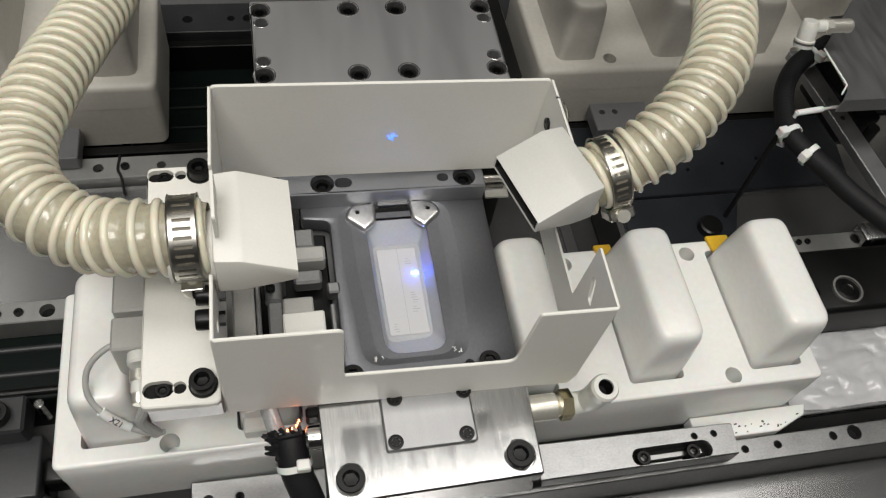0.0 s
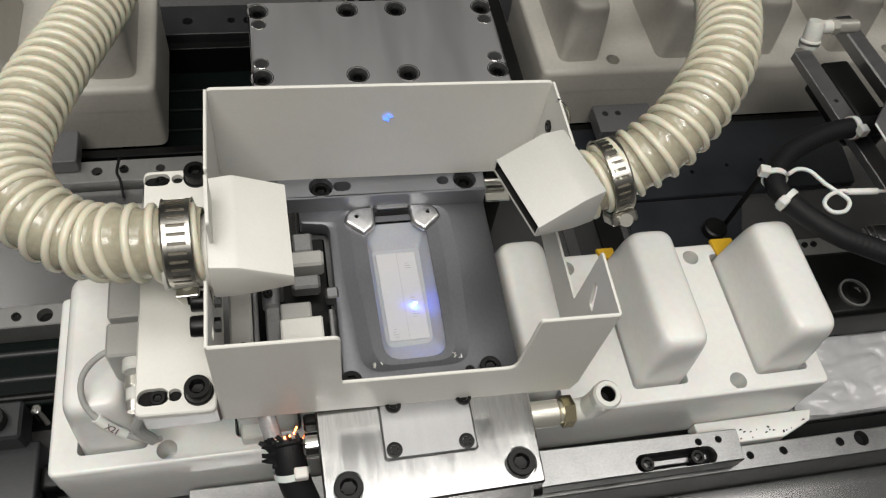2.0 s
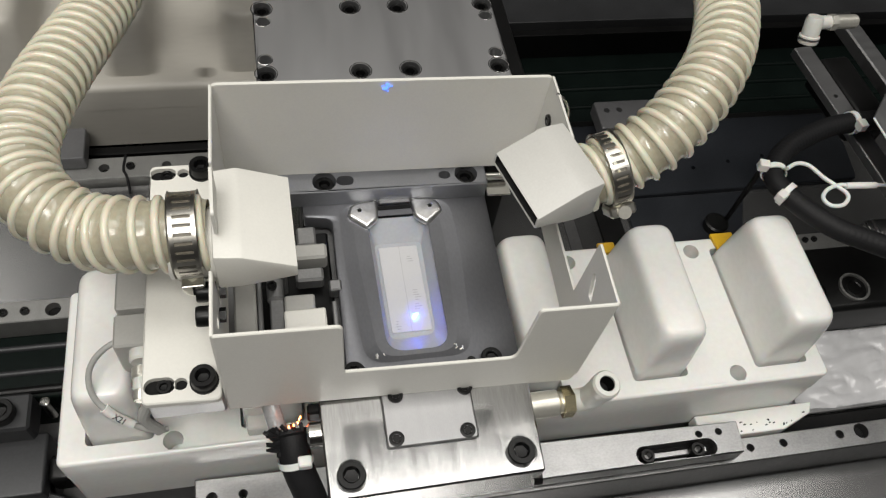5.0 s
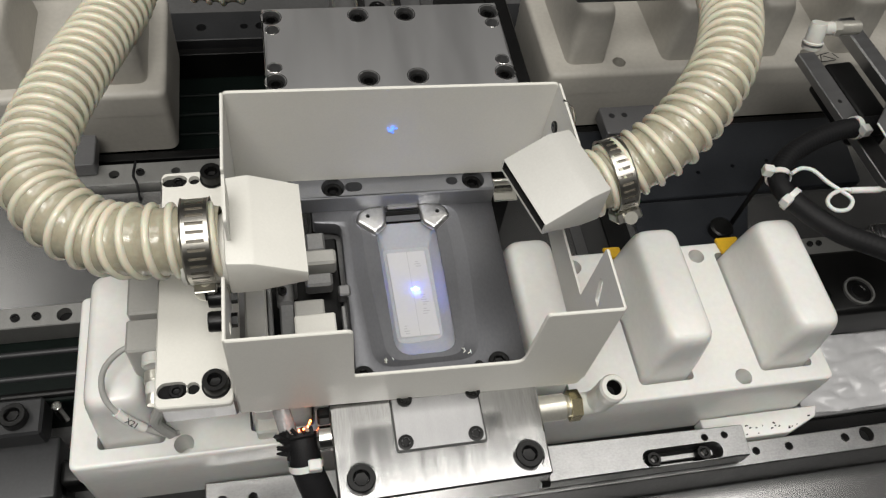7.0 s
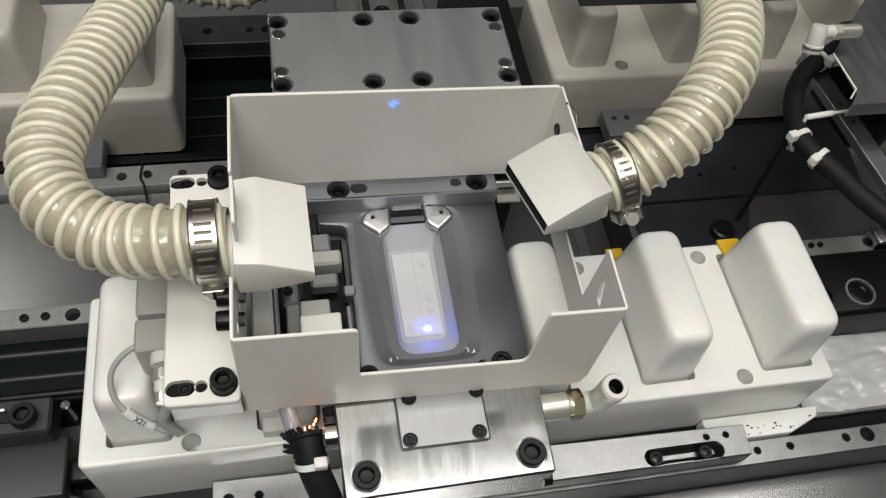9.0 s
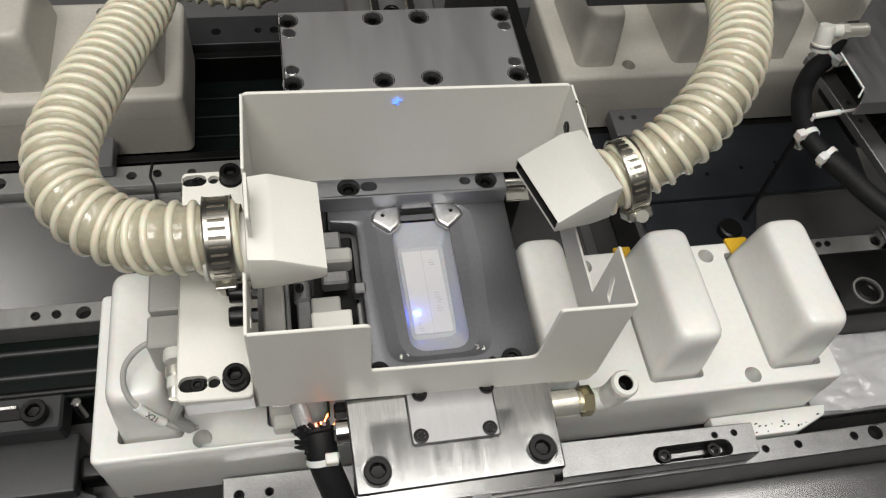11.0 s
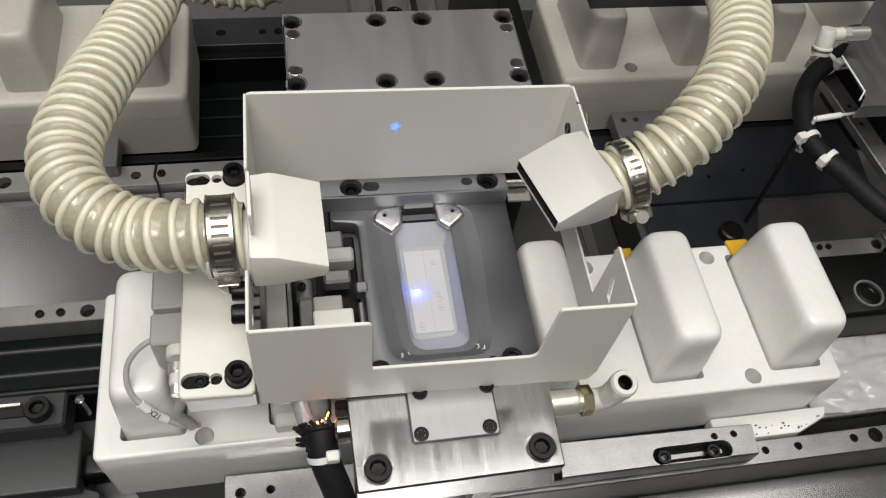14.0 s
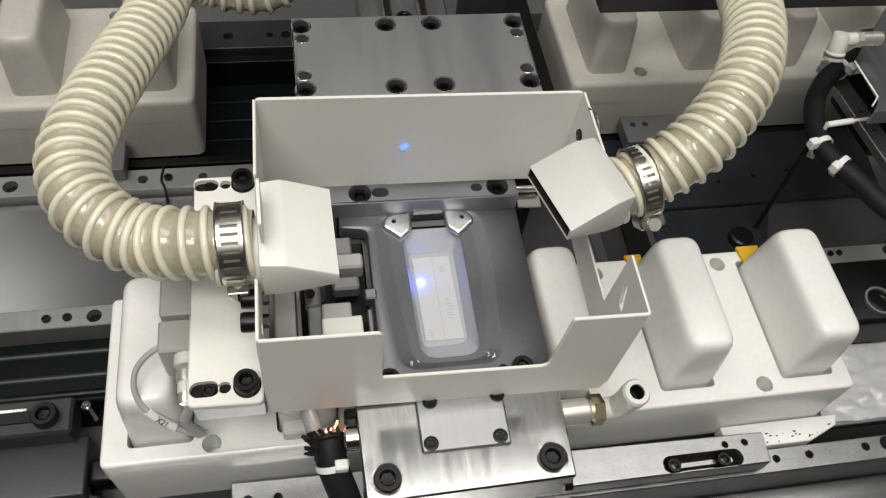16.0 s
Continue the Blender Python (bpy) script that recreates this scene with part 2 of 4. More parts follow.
def cap_screw(parent, x, y, z, r=0.0058, h=0.005, name="screw", m=None):
    """A socket cap screw whose head stands on z."""
    key = (r, h)
    if key not in CAP_MESH:
        bm = turned([(r, 0), (r, h * 0.86), (r * 0.93, h), (r * 0.60, h), (r * 0.54, h * 0.94)], 28)
        hexa = turned([(r * 0.56, h * 0.97), (r * 0.50, h * 0.45), (0, h * 0.40)], 6)
        CAP_MESH[key] = finish("screw", add(bm, hexa), BLACK)
    ob = new(name, CAP_MESH[key])
    ob.parent = parent
    ob.matrix_basis = (m if m is not None else Matrix.Identity(4)) @ pose(x, y, z)
    return ob


# ---- the place ----
def room():
    s = 3.0
    ob = part("floor", box(-s, s, -s, s, -0.95, -0.90), WALL)
    tagged(ob, "grey painted workshop floor", "floor", kind="structure")
    ob = part("ceiling", box(-s, s, -s, s, 2.0, 2.05), WALL)
    tagged(ob, "dark grey workshop ceiling", "ceiling", kind="structure")
    for name, a in (("wall_north", (-s, s, s, s + 0.1)), ("wall_south", (-s, s, -s - 0.1, -s)), ("wall_east", (s, s + 0.1, -s, s)), ("wall_west", (-s - 0.1, -s, -s, s))):
        tagged(part(name, box(*a, -0.90, 2.0), WALL), "plain dark grey workshop wall", "wall", kind="structure")
    bed = part("machine_bed", box(-1.1, 1.3, -0.5, 1.3, -0.90, -0.165, 0.01), DECK)
    tagged(bed, "grey steel machine bed under the conveyor", "machine bed", kind="structure")


room()


def rail(name, x0, x1, y0, y1, z0, z1, material, label, holes=(), bolts=()):
    """A machined bar along x with drilled holes; bolts stand in some."""
    ob = thing(name, label, "rail", pose(0, 0, 0))
    loops = [ring(x, y, r, 18) for x, y, r in holes]
    part("bar", plate(rect(x0, x1, y0, y1), loops, z0, z1, 0.0006), material, ob)
    for x, y, r in holes:
        # black disc paints the shade down in the hole
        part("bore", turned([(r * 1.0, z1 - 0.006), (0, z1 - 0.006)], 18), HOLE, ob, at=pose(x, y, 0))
    for x, y, r in bolts:
        cap_screw(ob, x, y, z1, r, r * 0.7)
    return ob


# rear strip behind the tray, rear ground plate and the next row's strip
rail("guide_rail", -0.75, 0.95, 0.1505, 0.1645, -0.165, -0.110, DULL, "ground aluminium guide rail with drilled holes behind the tray",
     [(-0.1585, 0.157, 0.0045), (-0.23, 0.157, 0.004), (0.385, 0.158, 0.0040)], [(-0.174, 0.157, 0.0026), (-0.186, 0.157, 0.0026), (0.3395, 0.159, 0.0022), (0.3465, 0.159, 0.0022)])
rail("guide_rail", -0.75, 0.1965, 0.2535, 0.271, -0.165, -0.110, DULL, "ground aluminium guide rail before the rear conveyor",
     [(-0.135, 0.262, 0.0035), (-0.22, 0.262, 0.005), (-0.095, 0.262, 0.003)], [(-0.118, 0.262, 0.0028)])
rail("guide_rail", -0.75, 0.95, 0.398, 0.430, -0.165, -0.118, STOP_DARK, "dark grey rail with bolts behind the rear conveyor",
     [(-0.078, 0.412, 0.004), (-0.045, 0.412, 0.003), (-0.032, 0.412, 0.004)], [(-0.11, 0.412, 0.003)])

cover = plate(rounded(rect(-0.75, 0.172, 0.166, 0.2525), 0.002), [], -0.165, -0.118, 0.001)
tagged(part("deck_plate", cover, DECK_LIGHT), "pale ground steel deck plate between two conveyors", "deck plate")
cover = plate(rounded([(0.200, 0.166), (0.95, 0.166), (0.95, 0.2840), (0.200, 0.2840)], 0.002), [], -0.165, -0.124, 0.001)
tagged(part("deck_plate", cover, DECK_LIGHT), "pale ground steel deck plate beside a dark cover", "deck plate")


def dark_cover():
    ob = thing("cover_plate", "dark grey anodised cover plate with small screw holes", "cover plate")
    holes = [ring(x, y, 0.0018, 12) for x, y in ((0.285, 0.236), (0.315, 0.240), (0.345, 0.243))]
    part("panel", plate(rounded([(0.198, 0.214), (0.415, 0.216), (0.425, 0.283), (0.198, 0.283)], 0.004), holes, -0.1235, -0.119, 0.0008), DARK_PLATE, ob)
    part("lower_panel", plate(rounded([(0.222, 0.168), (0.300, 0.168), (0.318, 0.213), (0.222, 0.213)], 0.002), [], -0.1235, -0.1205, 0.0006), DARK_PLATE, ob)
    part("strap", box(0.198, 0.216, 0.168, 0.213, -0.1235, -0.1215, 0.0005), BLACK, ob)
    part("knob", turned([(0.0085, -0.1205), (0.0085, -0.115), (0.007, -0.114), (0, -0.114)], 24), BLACK, ob, at=pose(0.283, 0.183, 0))


dark_cover()


def conveyor(y0, y1, top, rods, name, label):
    """Dark belt bed with rods along it."""
    ob = thing(name, label, "conveyor")
    part("belt", box(-0.75, 1.35, y0, y1, -0.165, top, 0.002), BELT, ob)
    for f, r, m in rods:
        y = y0 + (y1 - y0) * f
        part("rod", turned([(0, -0.75), (r, -0.75), (r, 1.35), (0, 1.35)], 14, pose(0, y, top - 0.0002, 0, 90, 0)), m, ob)
    return ob


conveyor(0.1075, 0.1495, -0.1245, ((0.12, 0.0026, BLACK), (0.40, 0.0020, STOP_DARK), (0.78, 0.0020, STOP_DARK)), "belt_conveyor", "dark green belt conveyor with guide rods under the tray")
REAR = conveyor(0.2850, 0.3960, -0.150, ((0.40, 0.0020, BELT), (0.58, 0.0024, BELT), (0.76, 0.0020, BELT)), "belt_conveyor", "dark belt conveyor of the rear tray line")
for y in (0.2855, 0.3885):
    part("side_rail", box(-0.75, 1.35, y, y + 0.007, -0.150, -0.1242, 0.0006), BLACK, REAR)


def rear_stop():
    """Dark stop mechanism on the rear belt, seen when no tray covers it."""
    ob = thing("rear_stop", "dark steel stop mechanism on the rear conveyor", "stop unit")
    part("block", box(-0.158, -0.128, 0.302, 0.334, -0.150, -0.131, 0.0015), STOP_DARK, ob)
    part("rod", turned([(0, 0), (0.003, 0), (0.003, 0.03), (0, 0.03)], 14, pose(-0.155, 0.338, -0.136, 0, 90, 0)), DARK_STEEL, ob)
    part("wheel", turned([(0, 0), (0.008, 0), (0.009, 0.002), (0.009, 0.006), (0.007, 0.008), (0, 0.008)], 20, pose(-0.186, 0.346, -0.140)), DARK_STEEL, ob)
    part("valve", box(-0.205, -0.180, 0.300, 0.332, -0.150, -0.132, 0.003), OLIVE, ob)
    for x, y in ((-0.165, 0.348), (-0.150, 0.345), (-0.120, 0.330)):
        part("screw", turned([(0, 0), (0.0022, 0), (0.0022, 0.003), (0, 0.003)], 12, pose(x, y, -0.150)), STEEL, ob)
    part("pin", turned([(0, 0), (0.0035, 0), (0.0035, 0.010), (0.002, 0.012), (0, 0.012)], 14, pose(-0.119, 0.303, -0.150)), STEEL, ob)


rear_stop()
tagged(part("support_bed", box(-0.130, 0.285, 0.0465, 0.1070, -0.165, -0.1240, 0.001), DECK), "grey support bed hidden under the tray", "bed")


def clamp_unit():
    """Dark stop unit between the rods, left of the tray."""
    ob = thing("stop_unit", "dark steel stop unit with a bolted bracket on the conveyor", "stop unit")
    part("body", box(-0.30, -0.160, 0.052, 0.088, -0.150, -0.128, 0.002), STOP_DARK, ob)
    part("arm", box(-0.30, -0.166, 0.084, 0.106, -0.132, -0.112, 0.0015), STOP_DARK, ob)
    part("slot", box(-0.30, -0.184, 0.0915, 0.0985, -0.1125, -0.1113, 0.0004), BLACK, ob)
    part("strip", box(-0.30, -0.190, 0.0975, 0.1000, -0.1113, -0.1095, 0.0004), STEEL, ob)
    cap_screw(ob, -0.180, 0.094, -0.1115, 0.0072, 0.006)
    part("lug", box(-0.160, -0.144, 0.060, 0.075, -0.150, -0.132, 0.003), BLACK, ob)
    for x, y in ((-0.147, 0.1075), (-0.160, 0.1005)):
        part("pin", turned([(0.0028, -0.134), (0.0028, -0.115), (0.002, -0.1145), (0, -0.1145)], 16), STEEL, ob, at=pose(x, y, 0))


clamp_unit()


def lower_left_block():
    ob = thing("bracket_block", "grey machined bracket block on the machine bed", "bracket")
    part("body", plate(rounded([(-0.196, 0.030), (-0.150, 0.030), (-0.150, 0.052), (-0.160, 0.056), (-0.160, 0.080), (-0.196, 0.080)], 0.002), [], -0.164, -0.138, 0.001), STOP_DARK, ob)
    part("rib", box(-0.30, -0.168, 0.034, 0.041, -0.164, -0.134, 0.003), STOP_DARK, ob)


lower_left_block()


# ---- trays ----
BLOCKS = (0.0295, 0.1045, 0.1690, 0.2440, 0.3185, 0.3930)


def block_mesh(soft):
    """One rounded plastic block, wider at its foot, its top softly rounded."""
    bm = bmesh.new()
    rings = []
    hx, hy = 0.0153, 0.0395
    for z, f, r in ((-0.0175, 1.0, 0.004), (-0.004, 1.0, 0.004), (0.020, 0.955, 0.005), (0.0365, 0.91, 0.006), (0.0415, 0.885, 0.0065), (0.0448, 0.835, 0.0065), (0.0468, 0.765, 0.006), (0.0478, 0.68, 0.0055), (0.0482, 0.55, 0.0045)):
        ax, ay = hx * f, hy - hx * (1 - f) * 0.9
        back = ay - 0.0034 * (z + 0.0175) / 0.0657
        rings.append([bm.verts.new((*p, z)) for p in rounded(rect(-ax, ax, -ay, back), r * soft, 5)])
    for a, b in zip(rings, rings[1:]):
        n = len(a)
        for i in range(n):
            bm.faces.new((a[i], a[(i + 1) % n], b[(i + 1) % n], b[i]))
    bm.faces.new(rings[-1])
    bm.faces.new(rings[0][::-1])
    return bm


def tray(name, at, label, plastic, edge=0.0018, soft=1.25, seated=True):
    """A long carrier with six blocks in shallow seats; its origin is the front left top corner."""
    ob = thing(name, label, "tray", at, group="conveyor trays")
    L, W = 0.420, 0.0985
    holes = [ring(x, y, 0.0050, 18) for x in (0.055, 0.2085, 0.2835, 0.3645) for y in ((0.007, 0.0895) if seated else (0.0112, 0.0873))]
    seats = [rounded(rect(x - 0.0165, x + 0.0165, 0.0090, 0.0905), 0.003) for x in BLOCKS] if seated else []
    bm = plate(rounded(rect(0, L, 0, W), 0.004 if seated else 0.007), holes + seats, -0.020, 0, edge)
    add(bm, plate(rounded(rect(0.0003, L - 0.0003, 0.0003, W - 0.0003), 0.004 if seated else 0.007), [], -0.0555, -0.0198, 0.0006))
    part("carrier", bm, plastic, ob)
    me = finish("block", block_mesh(soft), plastic)
    for x in BLOCKS:
        b = new("block", me)
        b.parent = ob
        b.matrix_basis = pose(x, 0.0498, -0.002)
    return ob


tray("workpiece_tray", pose(-0.1375, 0.0440, -0.0685), "white plastic carrier tray with six rounded blocks under the fixture", POM)
TRAY_LEFT = tray("workpiece_tray", pose(-0.512, 0.2935, -0.0685), "worn white plastic tray waiting on the rear conveyor", POM_REAR, 0.0042, 1.6, False)
TRAY_MID = tray("workpiece_tray", pose(0.1715, 0.2935, -0.0685), "worn white plastic tray sliding along the rear conveyor", POM_REAR, 0.0042, 1.6, False)
TRAY_NEXT = tray("workpiece_tray", pose(0.8515, 0.2935, -0.0685), "worn white plastic tray arriving on the rear conveyor", POM_REAR, 0.0042, 1.6, False)

for k, (x, y, w, a) in enumerate(((0.222, 0.0885, 0.012, 15), (0.226, 0.0845, 0.010, -25), (0.223, 0.0810, 0.013, 5), (0.219, 0.0850, 0.008, 70), (0.232, 0.0865, 0.006, -60))):
    part("pen_stroke", box(-w / 2, w / 2, -0.0003, 0.0003, 0.0001, 0.0003), PRINT, TRAY_NEXT, at=pose(x - 0.0, y - 0.084 + 0.0055, 0, 0, 0, a))
for x, w, y in ((0.2445, 0.013, 0.1300), (0.1690, 0.009, 0.1365)):
    tagged(part("yellow_tab", plate(rounded([(x, y), (x + w, y), (x + w, 0.1440), (x - 0.002, 0.1440)], 0.001), [], -0.0683, -0.066, 0.0004), YELLOW), "small yellow plastic tab on the white tray", "tab")


# ---- front rails ----
def stop_bar():
    ob = thing("stop_bar", "bright milled aluminium bar with a bolted slot", "rail")
    hole = slot(0.171, 0.2105, 0.0205, 0.0052)
    part("bar", plate(rounded([(-0.0765, 0.0150), (0.2315, 0.0150), (0.2330, 0.0335), (-0.0765, 0.0395)], 0.001), [hole, ring(0.2195, 0.0285, 0.0022, 12), ring(0.207, 0.0285, 0.0022, 12), ring(-0.068, 0.029, 0.003, 12), ring(-0.052, 0.029, 0.0025, 12)], -0.1115, -0.0995, 0.0006), MILLED, ob)
    part("slot_floor", plate(hole, [], -0.1134, -0.1105), HOLE, ob)
    part("slot_pad", box(0.1690, 0.2120, 0.0195, 0.0228, -0.1105, -0.1060, 0.0004), MILLED, ob)
    part("slot_pad", box(0.178, 0.1985, 0.0157, 0.0182, -0.1105, -0.1060, 0.0004), MILLED, ob)
    for x in (0.1735, 0.2045):
        cap_screw(ob, x, 0.0205, -0.1105, 0.0042, 0.0095)


stop_bar()
rail("base_rail", -0.75, 0.95, 0.0125, 0.0270, -0.165, -0.1135, MILLED, "long bright aluminium base rail with drilled holes",
     [(0.2435, 0.0205, 0.0025), (0.2655, 0.0207, 0.0026), (0.3040, 0.0212, 0.0028), (0.3190, 0.0215, 0.0048), (0.37, 0.0212, 0.0028)])
SKID = thing("skid_plate", "chipped white plastic skid under the tray end", "skid")
part("plate", plate(rounded([(0.215, 0.0290), (0.270, 0.0290), (0.2905, 0.0370), (0.2940, 0.0437), (0.215, 0.0437)], 0.001), [], -0.1235, -0.1130, 0.0006), POM, SKID)
CHIPS = random.Random(11)
for k in range(16):
    x, w = 0.240 + 0.045 * CHIPS.random(), CHIPS.uniform(0.0006, 0.0022)
    y = 0.0300 + 0.006 * CHIPS.random() + 0.12 * max(0, x - 0.268)
    part("chip", plate(rounded([(x, y), (x + w, y + 0.0003), (x + w * 0.8, y + 0.0011), (x + 0.0002, y + 0.0008)], 0.0002, 2), [], -0.1131, -0.1128), BLACK, SKID)
tagged(part("deck_plate", plate(rounded(rect(0.2950, 0.95, 0.0440, 0.149), 0.002), [], -0.139, -0.136, 0.001), DECK_GLARE), "polished deck plate beside the tray end, paled for a reflection", "deck plate")
# black box stands in for the shade in the gap behind the rail
tagged(part("rail_gap_shade", box(0.2150, 0.95, 0.0272, 0.0438, -0.165, -0.1420, 0.001), HOLE), "gap behind the base rail, filled black for its shade", "channel")


def crumpled_film():
    """Wrinkled clear film lying on the deck."""
    bm, nx, ny = bmesh.new(), 64, 30
    grid = []
    for i in range(nx + 1):
        row = []
        for j in range(ny + 1):
            u, v = i / nx, j / ny
            x = 0.2965 + 0.16 * u
            y = 0.0450 + 0.0525 * v + 0.0012 * noise.noise(Vector((u * 9, v * 2, 3)))
            h = abs(noise.noise(Vector((x * 60, y * 95, 0.4)))) + 0.5 * abs(noise.noise(Vector((x * 150, y * 120, 2.1))))
            row.append(bm.verts.new((x, y, -0.1356 + 0.0036 * h)))
        grid.append(row)
    for a, b in zip(grid, grid[1:]):
        for j in range(ny):
            bm.faces.new((a[j], b[j], b[j + 1], a[j + 1]))
    ext = bmesh.ops.extrude_face_region(bm, geom=bm.faces[:])["geom"]
    for v in ext:
        if isinstance(v, bmesh.types.BMVert):
            v.co.z += 0.0003
    tagged(part("plastic_film", bm, FILM, sharp=60), "crumpled pale plastic film lying on the deck", "film")


crumpled_film()
tagged(part("lower_plate", plate(rounded(rect(-0.14, 0.55, -0.22, 0.0120), 0.003), [], -0.165, -0.148, 0.001), DECK_LIGHT), "grey steel lower deck before the rail", "deck plate")


def cylinder_unit():
    ob = thing("air_cylinder", "black air cylinder body with chrome end rings", "air cylinder")
    part("body", box(0.300, 0.60, 0.098, 0.147, -0.136, -0.100, 0.004), BLACK, ob)
    for x, r in ((0.322, 0.0070), (0.350, 0.0105)):
        rg = part("ring", turned([(r, -0.1), (r, -0.0980), (r * 0.86, -0.0980), (r * 0.84, -0.0998)], 28), DULL if r > 0.01 else BLACK, ob, at=pose(x, 0.113, 0))
        part("plug", turned([(r * 0.84, -0.0996), (r * 0.5, -0.0990), (r * 0.42, -0.0996), (0, -0.0996)], 28), BLACK, rg)
    part("tab", box(0.385, 0.43, 0.150, 0.166, -0.1098, -0.100, 0.002), ALU, ob)


cylinder_unit()


# ---- fixture ----
def mounting_block():
    ob = thing("mounting_block", "bright brushed aluminium mounting block with black socket screws", "mounting block")
    outer = rounded([(-0.0100, -0.0095), (0.0826, -0.0085), (0.0842, 0.0353), (-0.0108, 0.0353)], 0.0016)
    cut = rounded([(0.0160, 0.0088), (0.0568, 0.0088), (0.0568, 0.0348), (0.0160, 0.0348)], 0.002)
    part("block", plate(outer, [ring(0, 0, 0.0072), ring(0.0735, 0.0010, 0.0072), cut], -0.0022, 0, 0.0008), BLOCK_ALU, ob)
    part("lower_block", box(-0.0098, 0.0824, -0.0083, 0.0340, -0.026, -0.0022, 0.0006), BLOCK_ALU, ob)
    for x, y in ((0, 0), (0.0735, 0.0010)):
        cap_screw(ob, x, y, -0.0022, 0.0062, 0.0042)
    insert = plate(rounded([(0.0165, 0.0093), (0.0563, 0.0093), (0.0563, 0.0346), (0.0165, 0.0346)], 0.002), [], -0.0022, 0.0012, 0.0005)
    cover = part("cover_plate", insert, ALU_MATT, ob, "small satin aluminium cover plate")
    for x in (0.0207, 0.0519):
        cap_screw(cover, x, 0.0130, 0.0012, 0.0034, 0.0006)
        cap_screw(cover, x + 0.002, 0.0325, 0.0012, 0.0034, 0.0014)
    part("side_screw", turned([(0, 0), (0.004, 0), (0.004, 0.004), (0, 0.004)], 16, pose(0.080, -0.006, -0.016, 0, 90, 0)), BLACK, ob)
    part("side_boss", turned([(0, 0), (0.0055, 0), (0.0055, 0.006), (0.004, 0.007), (0, 0.007)], 20, pose(-0.0098, 0.0225, -0.0075, 0, -90, 0)), STEEL, ob)
    post = box(0.050, 0.060, 0.000, 0.008, -0.15, -0.026, 0.001)
    part("post", post, ALU_MATT, ob)


mounting_block()


def nest():
    ob = thing("nest_plate", "grey anodised nest plate with a deep rounded pocket", "fixture plate")
    outer = rounded([(0.0030, 0.0355), (0.0842, 0.0355), (0.0862, 0.1425), (-0.0095, 0.1445), (-0.0095, 0.1365), (0.0045, 0.1345)], [0, 0.001, 0.001, 0.001, 0.002, 0.004])
    pocket = rounded([(0.0232, 0.0574), (0.0528, 0.0574), (0.0535, 0.1345), (0.0222, 0.1345)], [0.009, 0.009, 0.003, 0.003])
    dish = rounded([(0.0125, 0.0518), (0.0625, 0.0518), (0.0672, 0.110), (0.0662, 0.1424), (0.0084, 0.1424), (0.0084, 0.110)], 0.010)
    floor_line = rounded([(0.0190, 0.0550), (0.0565, 0.0550), (0.0602, 0.110), (0.0594, 0.1420), (0.0150, 0.1420), (0.0150, 0.110)], 0.009)
    bm = plate(outer, [dish], -0.014, -0.0053, 0.0005)
    add(bm, plate(floor_line, [pocket], -0.0140, -0.0062))
    a, c = [bm.verts.new((*p, -0.0053)) for p in dish], [bm.verts.new((*p, -0.0062)) for p in floor_line]
    for k in range(len(a)):
        bm.faces.new((a[k], a[k - 1], c[k - 1], c[k]))
    part("plate", bm, NEST_DARK, ob, sharp=50)
    # pocket lining, sloping down to the seat of the workpiece
    seat = rounded([(0.0262, 0.0690), (0.0492, 0.0700), (0.0500, 0.1245), (0.0254, 0.1245)], [0.005, 0.005, 0.003, 0.003])
    bm = bmesh.new()
    rows = [[bm.verts.new((*p, z)) for p in loop] for loop, z in ((pocket, -0.0066), (pocket, -0.0085), (seat, -0.0178))]
    for a, b in zip(rows, rows[1:]):
        for i in range(len(a)):
            j = (i + 1) % len(a)
            bm.faces.new((a[i], a[j], b[j], b[i]))
    bm.faces.new(rows[-1])
    part("lining", bm, LINER, ob, "frosted pale lining of the pocket")
    part("base", box(-0.004, 0.082, 0.045, 0.141, -0.030, -0.0182), DECK, ob)
    # polished corner reliefs with pin holes
    for flip in (1, -1):
        fan = [(0.0288, 0.1440), (0.0280, 0.1315), (0.0218, 0.1262), (0.0122, 0.1345), (0.0140, 0.1415), (0.0225, 0.1440)]
        fan = [(x if flip > 0 else 0.0744 - x, y) for x, y in fan][::flip]
        x = 0.0189 if flip > 0 else 0.0555
        f = part("corner_relief", plate(rounded(fan, [0.001, 0.003, 0.002, 0.002, 0.005, 0.003][::flip]), [ring(x, 0.1372, 0.0012, 12)], -0.0062, -0.0036, 0.0021), SATIN, ob, "polished steel corner relief")
        part("pin_hole", turned([(0.0013, -0.0045), (0, -0.0045)], 12), HOLE, f, at=pose(x, 0.1372, 0))
    part("latch", box(0.0290, 0.0460, 0.1405, 0.1445, -0.0062, -0.0028, 0.0008), ALU_MATT, ob)
    part("latch_gap", box(0.0285, 0.0465, 0.1380, 0.1402, -0.0062, -0.0054, 0.0002), HOLE, ob)
    bits = random.Random(5)
    for x, y in ((0.0195, 0.0550), (0.0560, 0.0560)):
        for k in range(6):
            s = bits.uniform(0.0003, 0.0010)
            part("chip", box(-0.00018, 0.00018, -s, s, -0.00012, 0.00012), BAND if k % 2 else TIE, ob, "bright plastic sliver", at=pose(x + bits.uniform(-0.002, 0.003), y + bits.uniform(-0.0012, 0.0016), -0.0052, bits.uniform(-20, 20), 0, bits.uniform(-70, 70)))
        part("chip", turned([(0, 0), (0.0007, 0), (0, 0.0004)], 8, pose(x + 0.0006, y - 0.0014, -0.0060)), HOLE, ob, "dark debris")
    for x in (0.0065, 0.0705):
        cap_screw(ob, x, 0.0480, -0.0053, 0.0050, 0.003)
